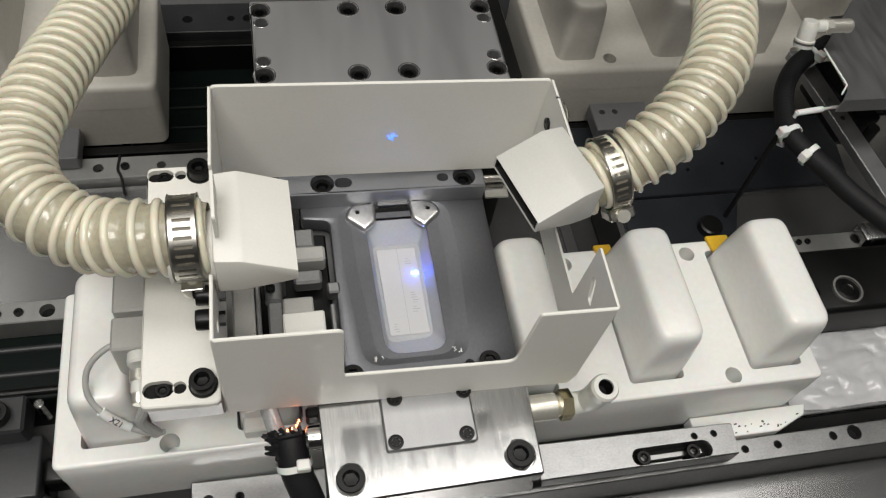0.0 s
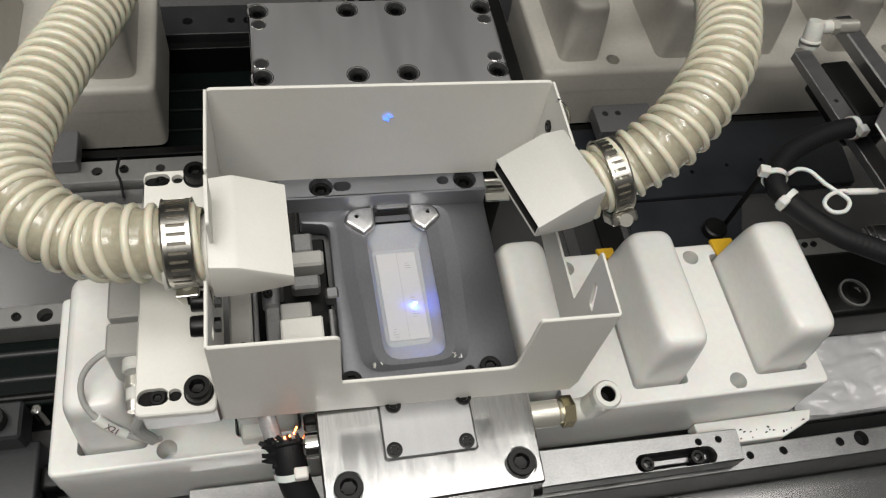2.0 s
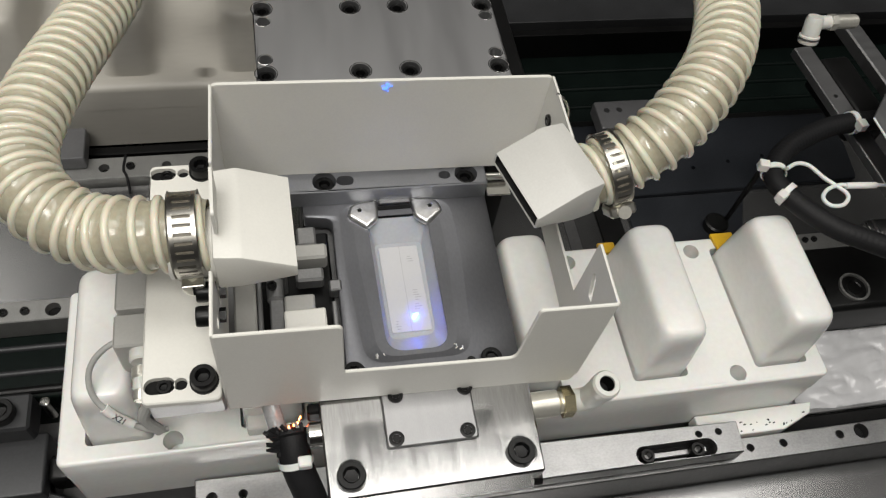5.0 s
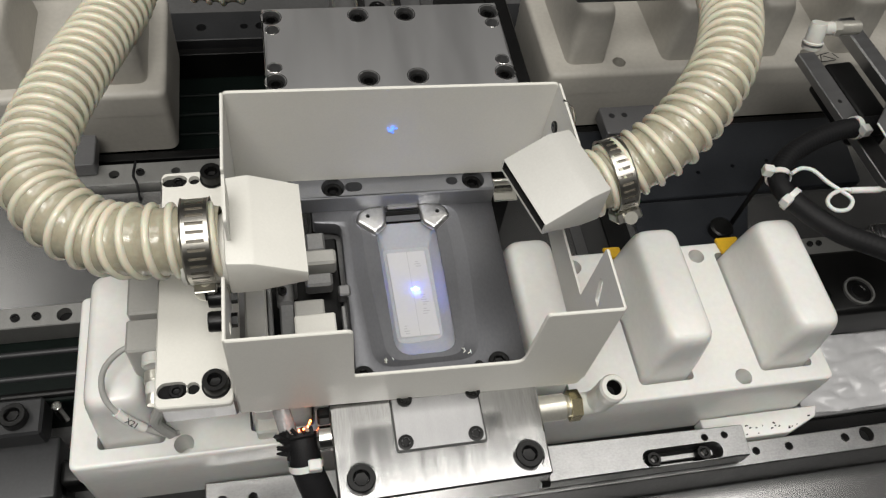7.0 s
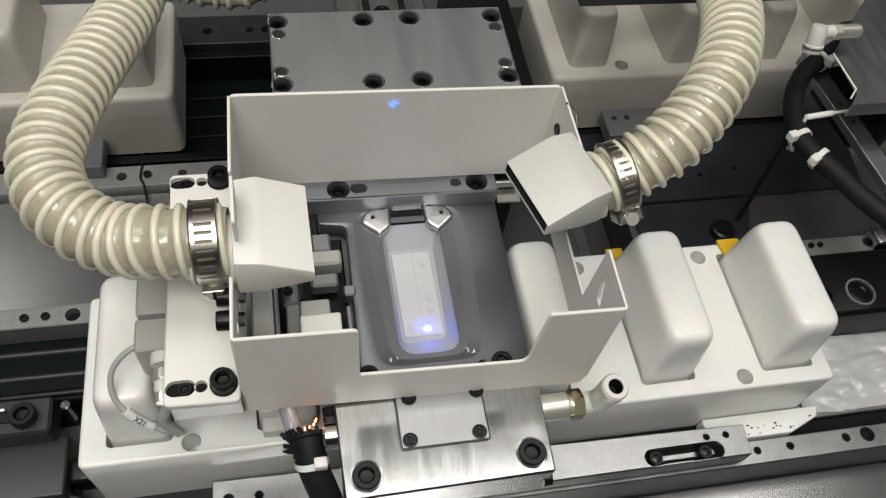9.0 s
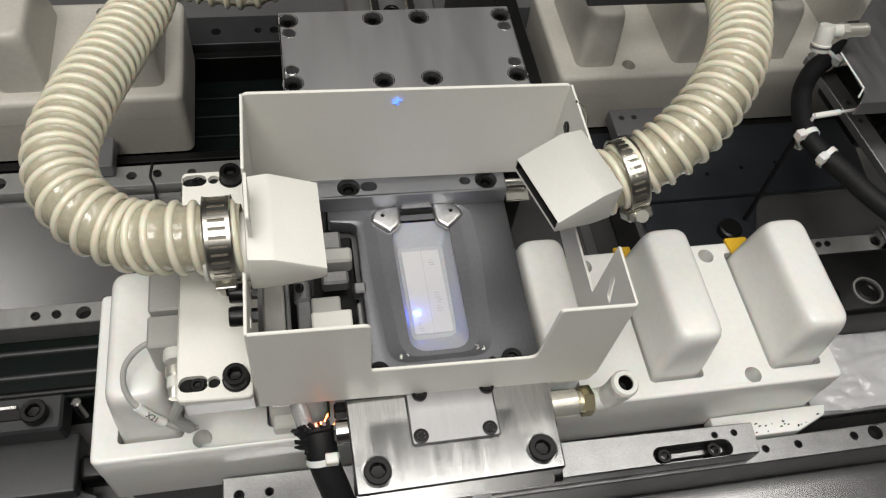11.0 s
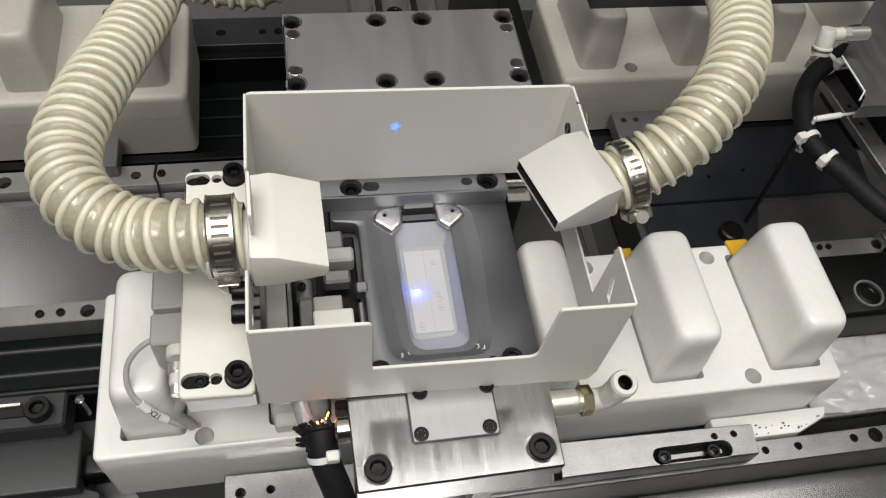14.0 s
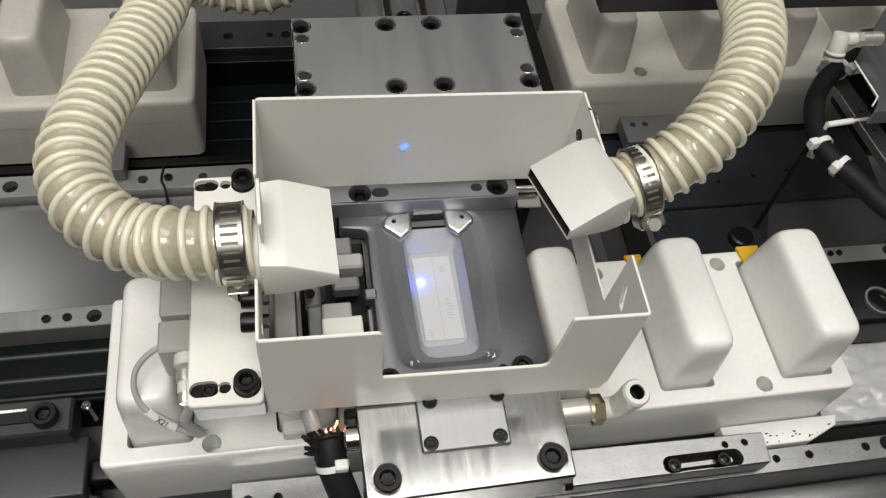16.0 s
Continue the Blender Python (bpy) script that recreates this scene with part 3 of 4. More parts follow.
    cap_screw(ob, 0.0610, 0.0480, -0.0053, 0.0022, 0.0012)


nest()


def workpiece():
    ob = thing("workpiece", "white rectangular plastic workpiece with fine laser marking", "workpiece")
    bm = plate(rounded([(0.0278, 0.0722), (0.0478, 0.0722), (0.0474, 0.1218), (0.0270, 0.1218)], 0.0012), [], -0.0178, -0.0168, 0.0003)
    part("body", bm, PIECE, ob)
    part("seam", box(0.03765, 0.03785, 0.0725, 0.1215, -0.0169, -0.01675), INK, ob)
    rng = random.Random(4)
    for x, y, w, n in ((0.0410, 0.0950, 0.0045, 5), (0.0300, 0.0780, 0.0030, 4), (0.0405, 0.1150, 0.0040, 3), (0.0405, 0.0870, 0.0050, 3)):
        for k in range(n):
            dx = rng.uniform(0, 0.001)
            part("mark", box(x + dx, x + w * rng.uniform(0.5, 1), y - k * 0.0014, y - k * 0.0014 + 0.0004, -0.0169, -0.01674), INK, ob)


workpiece()


def back_bar():
    ob = thing("clamp_bar", "grey machined clamp bar with counterbored holes", "clamp bar", pose(0, 0, 0, 0, 0, -0.9))
    front, back = 0.1430, 0.1580
    outer = rounded([(-0.022, front), (0.0838, front), (0.0838, back), (-0.022, back)], 0.0008)
    holes = [ring(-0.0002, 0.1492, 0.0060), ring(0.0731, 0.1496, 0.0060), slot(0.0088, 0.0118, 0.1492, 0.0030), slot(0.0612, 0.0622, 0.1496, 0.0026)]
    part("bar", plate(outer, holes, -0.0052, 0.0066, 0.0008), NEST, ob)
    for h in holes:
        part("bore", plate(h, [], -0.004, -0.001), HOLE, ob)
    for x in (-0.0002, 0.0731):
        cap_screw(ob, x, 0.1494, -0.001, 0.0050, 0.005)
    part("pin", turned([(0, 0), (0.0022, 0), (0.0022, 0.012), (0, 0.012)], 14, pose(0.0838, 0.1500, 0.003, 0, 90, 0)), STEEL, ob)
    part("spring_clip", box(0.084, 0.097, 0.140, 0.150, -0.0015, -0.0005, 0.0004), STEEL, ob)


back_bar()


def guard():
    """Open sheet-metal box round the nest, a touch out of square with the rails."""
    ob = thing("guard_box", "cream painted sheet-metal guard box with a notched front", "guard box", pose(0.030, 0.0925, 0, 0, 0.6, -0.9))
    th = 0.0013

    def sheet(name, outline, m, holes=(), bevel=0.0004):
        bm = plate(outline, list(holes), -th / 2, th / 2, bevel)
        bmesh.ops.transform(bm, matrix=m, verts=bm.verts)
        return part(name, bm, CREAM, ob)

    upright = pose(0, 0, 0, 90, 0, 0)
    side = Matrix(((0, 0, 1, 0), (1, 0, 0, 0), (0, 1, 0, 0), (0, 0, 0, 1)))
    x0, x1, y0, y1 = -0.0772, 0.0770, -0.0590, 0.0603
    sheet("back_panel", rounded([(x0, 0.0085), (x1, 0.0085), (x1, 0.0733), (x0, 0.0733)], [0, 0, 0.003, 0.003]), Matrix.Translation((0, y1, 0)) @ upright)
    front = [(x0, 0.0028), (x1 - 0.002, -0.0008), (x1, 0.008), (x1, 0.0696), (0.0450, 0.0696), (0.0432, 0.0285), (-0.0290, 0.0295), (-0.0305, 0.0696), (x0, 0.0696)]
    sheet("front_panel", rounded(front, [0, 0.002, 0.002, 0.001, 0.002, 0.004, 0.001, 0.003, 0.001]), Matrix.Translation((0, y0, 0)) @ upright)
    left = [(y0, 0.0034), (y1, 0.0130), (y1, 0.0733), (0.018, 0.0725), (0.016, 0.0400), (-0.030, 0.0400), (-0.032, 0.0705), (y0, 0.0696)]
    sheet("side_panel", rounded(left, 0.001), Matrix.Translation((x0, 0, 0)) @ side, [ring(-0.044, 0.052, 0.0030, 14)])
    right = [(y0, 0.0040), (y1, 0.0130), (y1, 0.0733), (0.022, 0.0740), (0.020, 0.0290), (-0.0295, 0.0290), (-0.0308, 0.0700), (y0, 0.0696)]
    slots = [rounded([(-0.0445, 0.0440), (-0.0400, 0.0440), (-0.0360, 0.0560), (-0.0395, 0.0570)], 0.0015), ring(0.0485, 0.0555, 0.0026, 14)]
    sheet("side_panel", rounded(right, 0.001), Matrix.Translation((x1, 0, 0)) @ side, slots)
    for y in (-0.0265, -0.0375):
        cap_screw(ob, 0, 0, 0, 0.0042, 0.0075, m=pose(x0 - 0.0007, y, 0.0455, 0, -90, 0))
    cap_screw(ob, 0, 0, 0, 0.0030, 0.0012, m=pose(x1 - 0.0006, 0.0485, 0.0555, 0, -90, 0))
    cap_screw(ob, 0, 0, 0, 0.0032, 0.004, m=pose(x1 + 0.0007, 0.0455, 0.0600, 0, 90, 0))
    part("spring_wire", swept(spline([(x1 - 0.001, 0.049, 0.0735), (x1 + 0.003, 0.046, 0.071), (x1 + 0.005, 0.043, 0.066), (x1 + 0.004, 0.040, 0.060)], 6), 0.0007, 8), STEEL, ob)
    for y in (-0.0265, -0.0375):
        part("nut", turned([(0, 0), (0.003, 0), (0.003, 0.0025), (0, 0.0025)], 6, pose(x0 + 0.0007, y, 0.0455, 0, 90, 0)), BLACK, ob)
    return ob


guard()


def hood_mesh(w, length, mouth):
    """A flat suction hood: wide at the mouth (+x), tall at the hose end."""
    bm = bmesh.new()
    h = w / 2
    top = [(-length, 0.0190), (-length * 0.66, 0.0190), (0, 0.0100)]
    low = [(-length, -0.0030), (-length * 0.66, -0.0015), (0, 0.0100 - mouth)]
    cols = []
    for (x, zt), (_, zb), f in zip(top, low, (0.94, 0.99, 1.0)):
        cols.append([bm.verts.new((x, s * h * f, z)) for s, z in ((-1, zb), (1, zb), (1, zt), (-1, zt))])
    for a, b in zip(cols, cols[1:]):
        for i in range(4):
            bm.faces.new((a[i], a[(i + 1) % 4], b[(i + 1) % 4], b[i]))
    bm.faces.new(cols[0][::-1])
    bmesh.ops.recalc_face_normals(bm, faces=bm.faces)
    bmesh.ops.bevel(bm, geom=[e for e in bm.edges if not e.is_boundary], offset=0.0011, segments=2, affect="EDGES", profile=0.5)
    bmesh.ops.recalc_face_normals(bm, faces=bm.faces)
    bmesh.ops.solidify(bm, geom=bm.faces[:], thickness=0.0011)
    bmesh.ops.recalc_face_normals(bm, faces=bm.faces)
    # inward faces take the near-black that paints in the shade
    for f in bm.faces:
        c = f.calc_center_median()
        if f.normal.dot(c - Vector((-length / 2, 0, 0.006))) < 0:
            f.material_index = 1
    return bm


def hood(at, w, length, paint, label):
    ob = thing("suction_hood", label, "suction hood", at, group="suction hoods")
    part("shell", hood_mesh(w, length, 0.0070), paint, ob).data.materials.append(MOUTH_SHADE)
    part("neck", turned([(0.0155, -0.010), (0.0150, 0.0), (0.0132, 0.004), (0.0132, 0.018), (0.0118, 0.018), (0.0118, -0.010)], 32, pose(-length, 0, -0.001, 0, -90, 0)), paint, ob)
    return ob


HOOD_L = hood(pose(-0.0155, 0.0810, 0.0625, 0, 0, 1), 0.0430, 0.0300, CREAM, "cream painted suction hood clamped to a ribbed hose")
part("tab", plate(rounded(rect(-0.0360, -0.0220, -0.012, 0.010), 0.002), [], 0, 0.0012), CREAM, HOOD_L, at=pose(-0.0285, 0, -0.001, 0, 90, 0))
HOOD_R = hood(pose(0.0782, 0.0920, 0.0600, 0, 0, 196), 0.0380, 0.0312, CREAM_DARKER, "darker cream suction hood turned towards the nest")


def ribbed_hose(name, points, first, last, label):
    """Clear beige hose wall that sags between the turns of a hard cream spiral rib."""
    ob = thing(name, label, "hose", group="suction hoses")
    line = spline(points, 16)
    steps = [0.0]
    for a, b in zip(line, line[1:]):
        steps.append(steps[-1] + (b - a).length)
    fr, total, n = frames_along(line), steps[-1], 28
    k = 0

    def station(s):
        nonlocal k
        while k < len(steps) - 2 and steps[k + 1] < s:
            k += 1
        u = (s - steps[k]) / (steps[k + 1] - steps[k])
        (p0, a0, b0, _), (p1, a1, b1, _) = fr[k], fr[k + 1]
        return p0.lerp(p1, u), a0.lerp(a1, u), b0.lerp(b1, u)

    helix, rows, bm, s, w, i = [], [], bmesh.new(), 0.0, 0.0, 0
    while s < total:
        p, a, b = station(s)
        helix.append(p + (a * math.cos(w) + b * math.sin(w)) * 0.0138)
        if i % 3 == 0:
            ring_row = []
            for j in range(n):
                v = 2 * math.pi * j / n
                r = 0.0131 + 0.0010 * (0.5 + 0.5 * math.cos(v - w))
                ring_row.append(bm.verts.new(p + (a * math.cos(v) + b * math.sin(v)) * r))
            rows.append(ring_row)
        i += 1
        s += (first + (last - first) * s / total) / n
        w += 2 * math.pi / n
    for a, b in zip(rows, rows[1:]):
        for j in range(n):
            bm.faces.new((a[j], a[(j + 1) % n], b[(j + 1) % n], b[j]))
    part("wall", bm, HOSE_WALL, ob, sharp=85)
    part("rib", swept(helix, 0.0017, 8), HOSE_RIB, ob, sharp=85)
    return ob


ribbed_hose("suction_hose", [(-0.0475, 0.0815, 0.0670), (-0.0600, 0.0820, 0.0670), (-0.0760, 0.0840, 0.0660), (-0.0920, 0.0895, 0.0620), (-0.1075, 0.0985, 0.0640), (-0.1180, 0.1130, 0.0660), (-0.1215, 0.1340, 0.0660), (-0.1165, 0.1660, 0.0620), (-0.1075, 0.2060, 0.0530), (-0.0975, 0.2450, 0.0450), (-0.0905, 0.2760, 0.0420), (-0.0760, 0.2885, 0.0340), (-0.0560, 0.2875, 0.0290), (-0.0360, 0.2885, 0.0290), (-0.0150, 0.3010, 0.0410), (0.0200, 0.3450, 0.0700)],
            0.0075, 0.0068, "clear beige spiral-ribbed suction hose bending to the rear")
ribbed_hose("suction_hose", [(0.1090, 0.0990, 0.0600), (0.1260, 0.1030, 0.0650), (0.1510, 0.1110, 0.0780), (0.1790, 0.1380, 0.0880), (0.2010, 0.1780, 0.0850), (0.2140, 0.2200, 0.0780), (0.2280, 0.2800, 0.0750)],
            0.0071, 0.0077, "clear beige spiral-ribbed suction hose rising to the rear")


def hose_clamp(at, axis, housing, wide, label):
    """Perforated steel band with a worm screw, round a hose that runs along axis."""
    z = Vector(axis).normalized()
    x = (Vector(housing) - z * z.dot(Vector(housing))).normalized()
    turn = Matrix((x, z.cross(x), z)).transposed().to_4x4()
    ob = thing("hose_clamp", label, "hose clamp", Matrix.Translation(at) @ turn, group="hose clamps")
    bm = bmesh.new()
    n, r0, r1 = 150, 0.0166, 0.0161
    prof = [(h * wide, f) for h, f in ((-0.0056, 1.03), (-0.0050, 1.0), (-0.0034, 1.0), (0.0034, 1.0), (0.0050, 1.0), (0.0056, 1.03))]
    outer = [[bm.verts.new((f * r0 * math.cos(2 * math.pi * i / n), f * r0 * math.sin(2 * math.pi * i / n), h)) for i in range(n)] for h, f in prof]
    for k in range(5):
        for i in range(n):
            if k == 2 and i % 5 < 2 and 12 < i < 138:
                continue
            bm.faces.new((outer[k][i], outer[k][(i + 1) % n], outer[k + 1][(i + 1) % n], outer[k + 1][i]))
    ext = bmesh.ops.extrude_face_region(bm, geom=bm.faces[:])["geom"]
    for v in ext:
        if isinstance(v, bmesh.types.BMVert):
            v.co.x *= r1 / r0
            v.co.y *= r1 / r0
    part("band", bm, BAND, ob)
    part("sleeve", turned([(0.0159, -0.005 * wide), (0.0159, 0.005 * wide)], 40), BAND_INSIDE, ob)
    part("worm_housing", box(0.0162, 0.0215, -0.006, 0.006, -0.0062, 0.0062, 0.001), BAND, ob)
    screw = turned([(0, -0.012), (0.0030, -0.0120), (0.0044, -0.0112), (0.0044, -0.0075), (0.003, -0.0075), (0.003, 0.008), (0, 0.008)], 18, pose(0.0195, 0, 0, 90, 0, 0))
    part("worm_screw", screw, NICKEL, ob)
    part("screw_cross", box(0.0165, 0.0225, 0.0119, 0.0122, -0.0006, 0.0006), HOLE, ob)
    part("band_tail", box(0.0172, 0.0180, 0.004, 0.011, -0.0042, 0.0042, 0.0003), BAND, ob, at=pose(0, 0, 0, 0, 0, 12))
    return ob


hose_clamp((-0.0560, 0.0818, 0.0670), (-1, -0.02, 0), (0, -0.18, -0.98), 0.98, "perforated steel hose clamp on the beige hose")
hose_clamp((0.1245, 0.1025, 0.0635), (0.96, 0.12, 0.22), (0.0, -0.72, -0.7), 0.80, "perforated steel hose clamp with its worm screw below")


def flange_plate():
    ob = thing("side_bracket", "cream painted bracket plate with slots and black screws", "bracket")
    holes = [slot(-0.0755, -0.0705, 0.0388, 0.0036), ring(-0.0648, 0.0388, 0.0027), slot(-0.0755, -0.0705, 0.1462, 0.0034), ring(-0.0640, 0.1462, 0.0026)]
    part("plate", plate(rounded([(-0.0800, 0.0315), (-0.0490, 0.0305), (-0.0480, 0.1515), (-0.0790, 0.1515)], 0.003), holes, 0.0205, 0.0240, 0.0006), CREAM, ob)
    for h in holes:
        part("bore", plate(h, [], 0.0204, 0.0212), HOLE, ob)
    part("lower_bar", box(-0.0785, -0.0485, 0.0325, 0.0480, 0.0060, 0.0203, 0.0008), ALU_MATT, ob)
    part("lower_bar", box(-0.0775, -0.0485, 0.138, 0.150, 0.0060, 0.0203, 0.0008), ALU_MATT, ob)
    for y in (0.0388, 0.1462):
        cap_screw(ob, -0.0715, y, 0.0212, 0.0030, 0.0020)
        cap_screw(ob, -0.0555, y, 0.0240, 0.0052, 0.0062)
        part("washer", turned([(0.0058, 0.0240), (0.0058, 0.0248), (0, 0.0248)], 24), BLACK, ob, at=pose(-0.0555, y, 0))
    part("leg", box(-0.0770, -0.0600, 0.060, 0.125, -0.030, 0.0203, 0.001), ALU_MATT, ob)
    part("crossbar", box(-0.060, 0.0, 0.060, 0.130, -0.045, -0.026, 0.001), ALU_MATT, ob)
    return ob


flange_plate()


def valve_body():
    ob = thing("air_actuator", "pale grey air actuator block with fittings beside the bracket", "actuator")
    part("body", box(-0.0970, -0.0775, 0.088, 0.150, -0.030, 0.0030, 0.001), CAST, ob)
    part("end_block", box(-0.0975, -0.0775, 0.070, 0.0865, -0.030, 0.0010, 0.001), CAST, ob)
    for y, r, m in ((0.064, 0.0055, WHITE_FIT), (0.056, 0.0042, NICKEL), (0.051, 0.0036, WHITE_FIT), (0.0465, 0.0030, NICKEL)):
        part("fitting", turned([(0, 0), (r, 0), (r, 0.0042), (r * 0.85, 0.0052), (0, 0.0052)], 16, pose(-0.0835, y, 0.006, 90, 0, 0)), m, ob)
    return ob


valve_body()


def grey_cable():
    ob = thing("sensor_cable", "grey sensor cable with a white marker sleeve", "cable")
    pts = [(-0.084, 0.076, -0.003), (-0.098, 0.0735, -0.002), (-0.1085, 0.068, -0.010), (-0.1105, 0.0600, -0.020), (-0.1050, 0.0535, -0.030), (-0.0960, 0.0500, -0.040), (-0.0870, 0.0485, -0.047), (-0.0820, 0.0500, -0.050)]
    line = spline(pts, 10)
    part("sheath", swept(line, 0.0014, 12), GREY_CABLE, ob, sharp=60)
    tag = part("marker", swept(line[38:51], 0.0023, 16), TIE, ob, "white printed marker sleeve")
    text = bpy.data.curves.new("marker_text", "FONT")
    text.body, text.size, text.extrude, text.align_x, text.align_y = "X21", 0.0040, 0.0001, "CENTER", "CENTER"
    t = new("lettering", text)
    me = bpy.data.meshes.new_from_object(t)
    bpy.data.objects.remove(t)
    me.materials.append(PRINT)
    p, d = line[44], (line[48] - line[40]).normalized()
    up = Vector((0.1, -0.45, 0.9)).normalized()
    side = up.cross(d).normalized()
    up = d.cross(side)
    letters = new("lettering", me)
    letters.parent = tag
    letters.matrix_basis = Matrix.Translation(p + up * 0.0027) @ Matrix((d, side, up)).transposed().to_4x4()
    part("sheath", swept(spline([(-0.083, 0.0560, -0.010), (-0.0860, 0.0520, -0.022), (-0.0900, 0.0500, -0.034), (-0.0850, 0.0485, -0.047)], 8), 0.0026, 10), GREY_CABLE, ob)


grey_cable()


def gripper():
    """Clamp mechanism of stacked blocks between guard and nest."""
    ob = thing("clamp_mechanism", "grey steel clamp mechanism of stacked blocks beside the nest", "clamp")
    for name, b, m in (
        ("base", (-0.044, 0.002, 0.056, 0.134, -0.026, -0.016, 0.001), BLACK),
        ("slide", (-0.029, -0.022, 0.052, 0.110, -0.016, -0.002, 0.0008), GREY_STEEL),
        ("jaw", (-0.0225, -0.0035, 0.0660, 0.0790, -0.010, 0.004, 0.0008), CREAM),
        ("jaw", (-0.022, -0.0080, 0.0800, 0.0890, -0.012, 0.000, 0.0008), CAST),
        ("finger", (-0.016, 0.0000, 0.108, 0.1165, -0.010, 0.001, 0.0012), CAST),
        ("finger", (-0.016, -0.0025, 0.098, 0.1055, -0.012, -0.003, 0.0012), GREY_STEEL),
        ("finger", (-0.014, -0.0045, 0.1190, 0.1300, -0.012, -0.004, 0.001), GREY_STEEL),
        ("pusher", (-0.0005, 0.0055, 0.0920, 0.0980, -0.012, -0.004, 0.0008), ALU_MATT),
        ("pad", (-0.0445, -0.0345, 0.040, 0.104, -0.014, 0.007, 0.001), CAST),
        ("stop", (-0.030, -0.020, 0.098, 0.120, -0.016, 0.004, 0.001), GREY_STEEL),
        ("strip", (-0.0340, -0.0320, 0.040, 0.105, -0.002, 0.006, 0.0004), ALU_MATT),
        ("plunger", (0.0000, 0.0020, 0.0700, 0.0860, -0.010, -0.004, 0.0004), GREY_STEEL),
    ):
        part(name, box(*b), m, ob)
    part("rod", turned([(0, 0), (0.004, 0), (0.004, 0.03), (0, 0.03)], 16, pose(-0.026, 0.088, -0.002, -90, 0, 0)), GREY_STEEL, ob)
    cap_screw(ob, -0.0385, 0.064, 0.007, 0.0026, 0.002)
    cap_screw(ob, -0.0270, 0.092, 0.004, 0.0022, 0.002)


gripper()


def air_fitting():
    ob = thing("air_fitting", "white push-in elbow air fitting on a nickel stem", "air fitting")
    y, z = 0.0235, -0.0070
    part("stem", turned([(0, 0), (0.0062, 0), (0.0062, 0.0135), (0.0050, 0.0150), (0.0050, 0.017), (0, 0.017)], 28, pose(0.0830, y, z, 0, 90, 0)), NICKEL, ob)
    part("nut", turned([(0, 0), (0.0074, 0), (0.0074, 0.0050), (0.0066, 0.0055), (0, 0.0055)], 6, pose(0.0990, y, z, 0, 90, 0)), BRASS, ob)
    elbow = swept(spline([(0.1040, y, z), (0.1080, y, z), (0.1115, y - 0.0003, z + 0.0025), (0.1128, y - 0.001, z + 0.0090)], 6), 0.0055, 20)
    part("elbow", elbow, WHITE_FIT, ob)
    port = axis_pose((0.1126, y - 0.0008, z + 0.0050), (0.05, -0.12, 1))
    p = part("port", turned([(0, 0), (0.0058, 0), (0.0060, 0.012), (0.0056, 0.0128), (0.0064, 0.0135), (0.0064, 0.0185), (0.0056, 0.0198), (0.0036, 0.0198), (0.0034, 0.010), (0, 0.010)], 28, port), WHITE_FIT, ob)
    part("collet", turned([(0.0035, 0.0188), (0.0034, 0.0110), (0.0012, 0.0105), (0, 0.0110)], 20, port), HOLE, p)


air_fitting()


def loom():
    """Black braided loom with a glowing sensor at its frayed end."""
    ob = thing("cable_loom", "black braided cable loom with a frayed end and white tie", "cable loom")
    line = spline([(-0.0235, 0.0300, -0.0190), (-0.0230, 0.0240, -0.0210), (-0.0220, 0.0160, -0.0270), (-0.0175, 0.0060, -0.0400), (-0.0125, -0.0040, -0.0600), (-0.0085, -0.0100, -0.0900), (-0.006, -0.012, -0.148)], 8)
    part("sleeve", swept(line, lambda i: 0.0072 if i > 3 else 0.0085, 18), RUBBER, ob)
    rng = random.Random(2)
    for k in range(14):
        w = 2 * math.pi * k / 14
        a = Vector((-0.0235 + 0.008 * math.cos(w), 0.027, -0.0190 + 0.008 * math.sin(w)))
        part("fray", swept([a, a + Vector((0.002 * math.cos(w) - 0.002, rng.uniform(0.0005, 0.004), rng.uniform(-0.001, 0.002)))], 0.0010, 5), RUBBER, ob)
    for k in range(9):
        a = Vector((-0.0285 - 0.001 * rng.random(), 0.0205 + 0.0011 * k, -0.0200 + 0.0008 * k))
        b = a + Vector((-rng.uniform(0.0015, 0.0060), rng.uniform(-0.004, 0.003), rng.uniform(-0.001, 0.004)))
        part("fray", swept([a, a.lerp(b, 0.6), b], lambda i: (0.0016, 0.0012, 0.0005)[i], 6), RUBBER, ob)
    part("tie", turned([(0.0080, -0.0016), (0.0080, 0.0016), (0.0070, 0.0016), (0.0070, -0.0016)], 24, axis_pose(line[14], line[15] - line[13])), TIE, ob)
    part("tie_head", box(-0.003, 0.003, -0.0025, 0.0025, -0.0025, 0.0025, 0.0006), TIE, ob, at=Matrix.Translation(line[14] + Vector((0.004, -0.004, 0.007))))
    part("sensor_tube", turned([(0, 0), (0.0040, 0), (0.0040, 0.016), (0.0034, 0.020), (0, 0.020)], 20, pose(-0.0290, 0.0300, -0.0180, -75, 0, 14)), SLEEVE, ob)
    for x, y, z in ((-0.0196, 0.0312, -0.0100), (-0.0203, 0.0300, -0.0104), (-0.0190, 0.0322, -0.0098), (-0.0222, 0.0290, -0.0105), (-0.0243, 0.0286, -0.0107)):
        part("led", box(x - 0.0003, x + 0.0003, y - 0.0005, y + 0.0005, z - 0.0003, z + 0.0003, 0.0001), ORANGE, ob, "glowing orange indicator")
    part("connector", box(-0.0160, -0.0100, 0.0300, 0.0350, -0.012, -0.002, 0.001), BLACK, ob)
    part("plug", box(-0.0460, -0.0300, 0.0480, 0.0570, -0.0683, -0.058, 0.001), WHITE_FIT, ob)


loom()


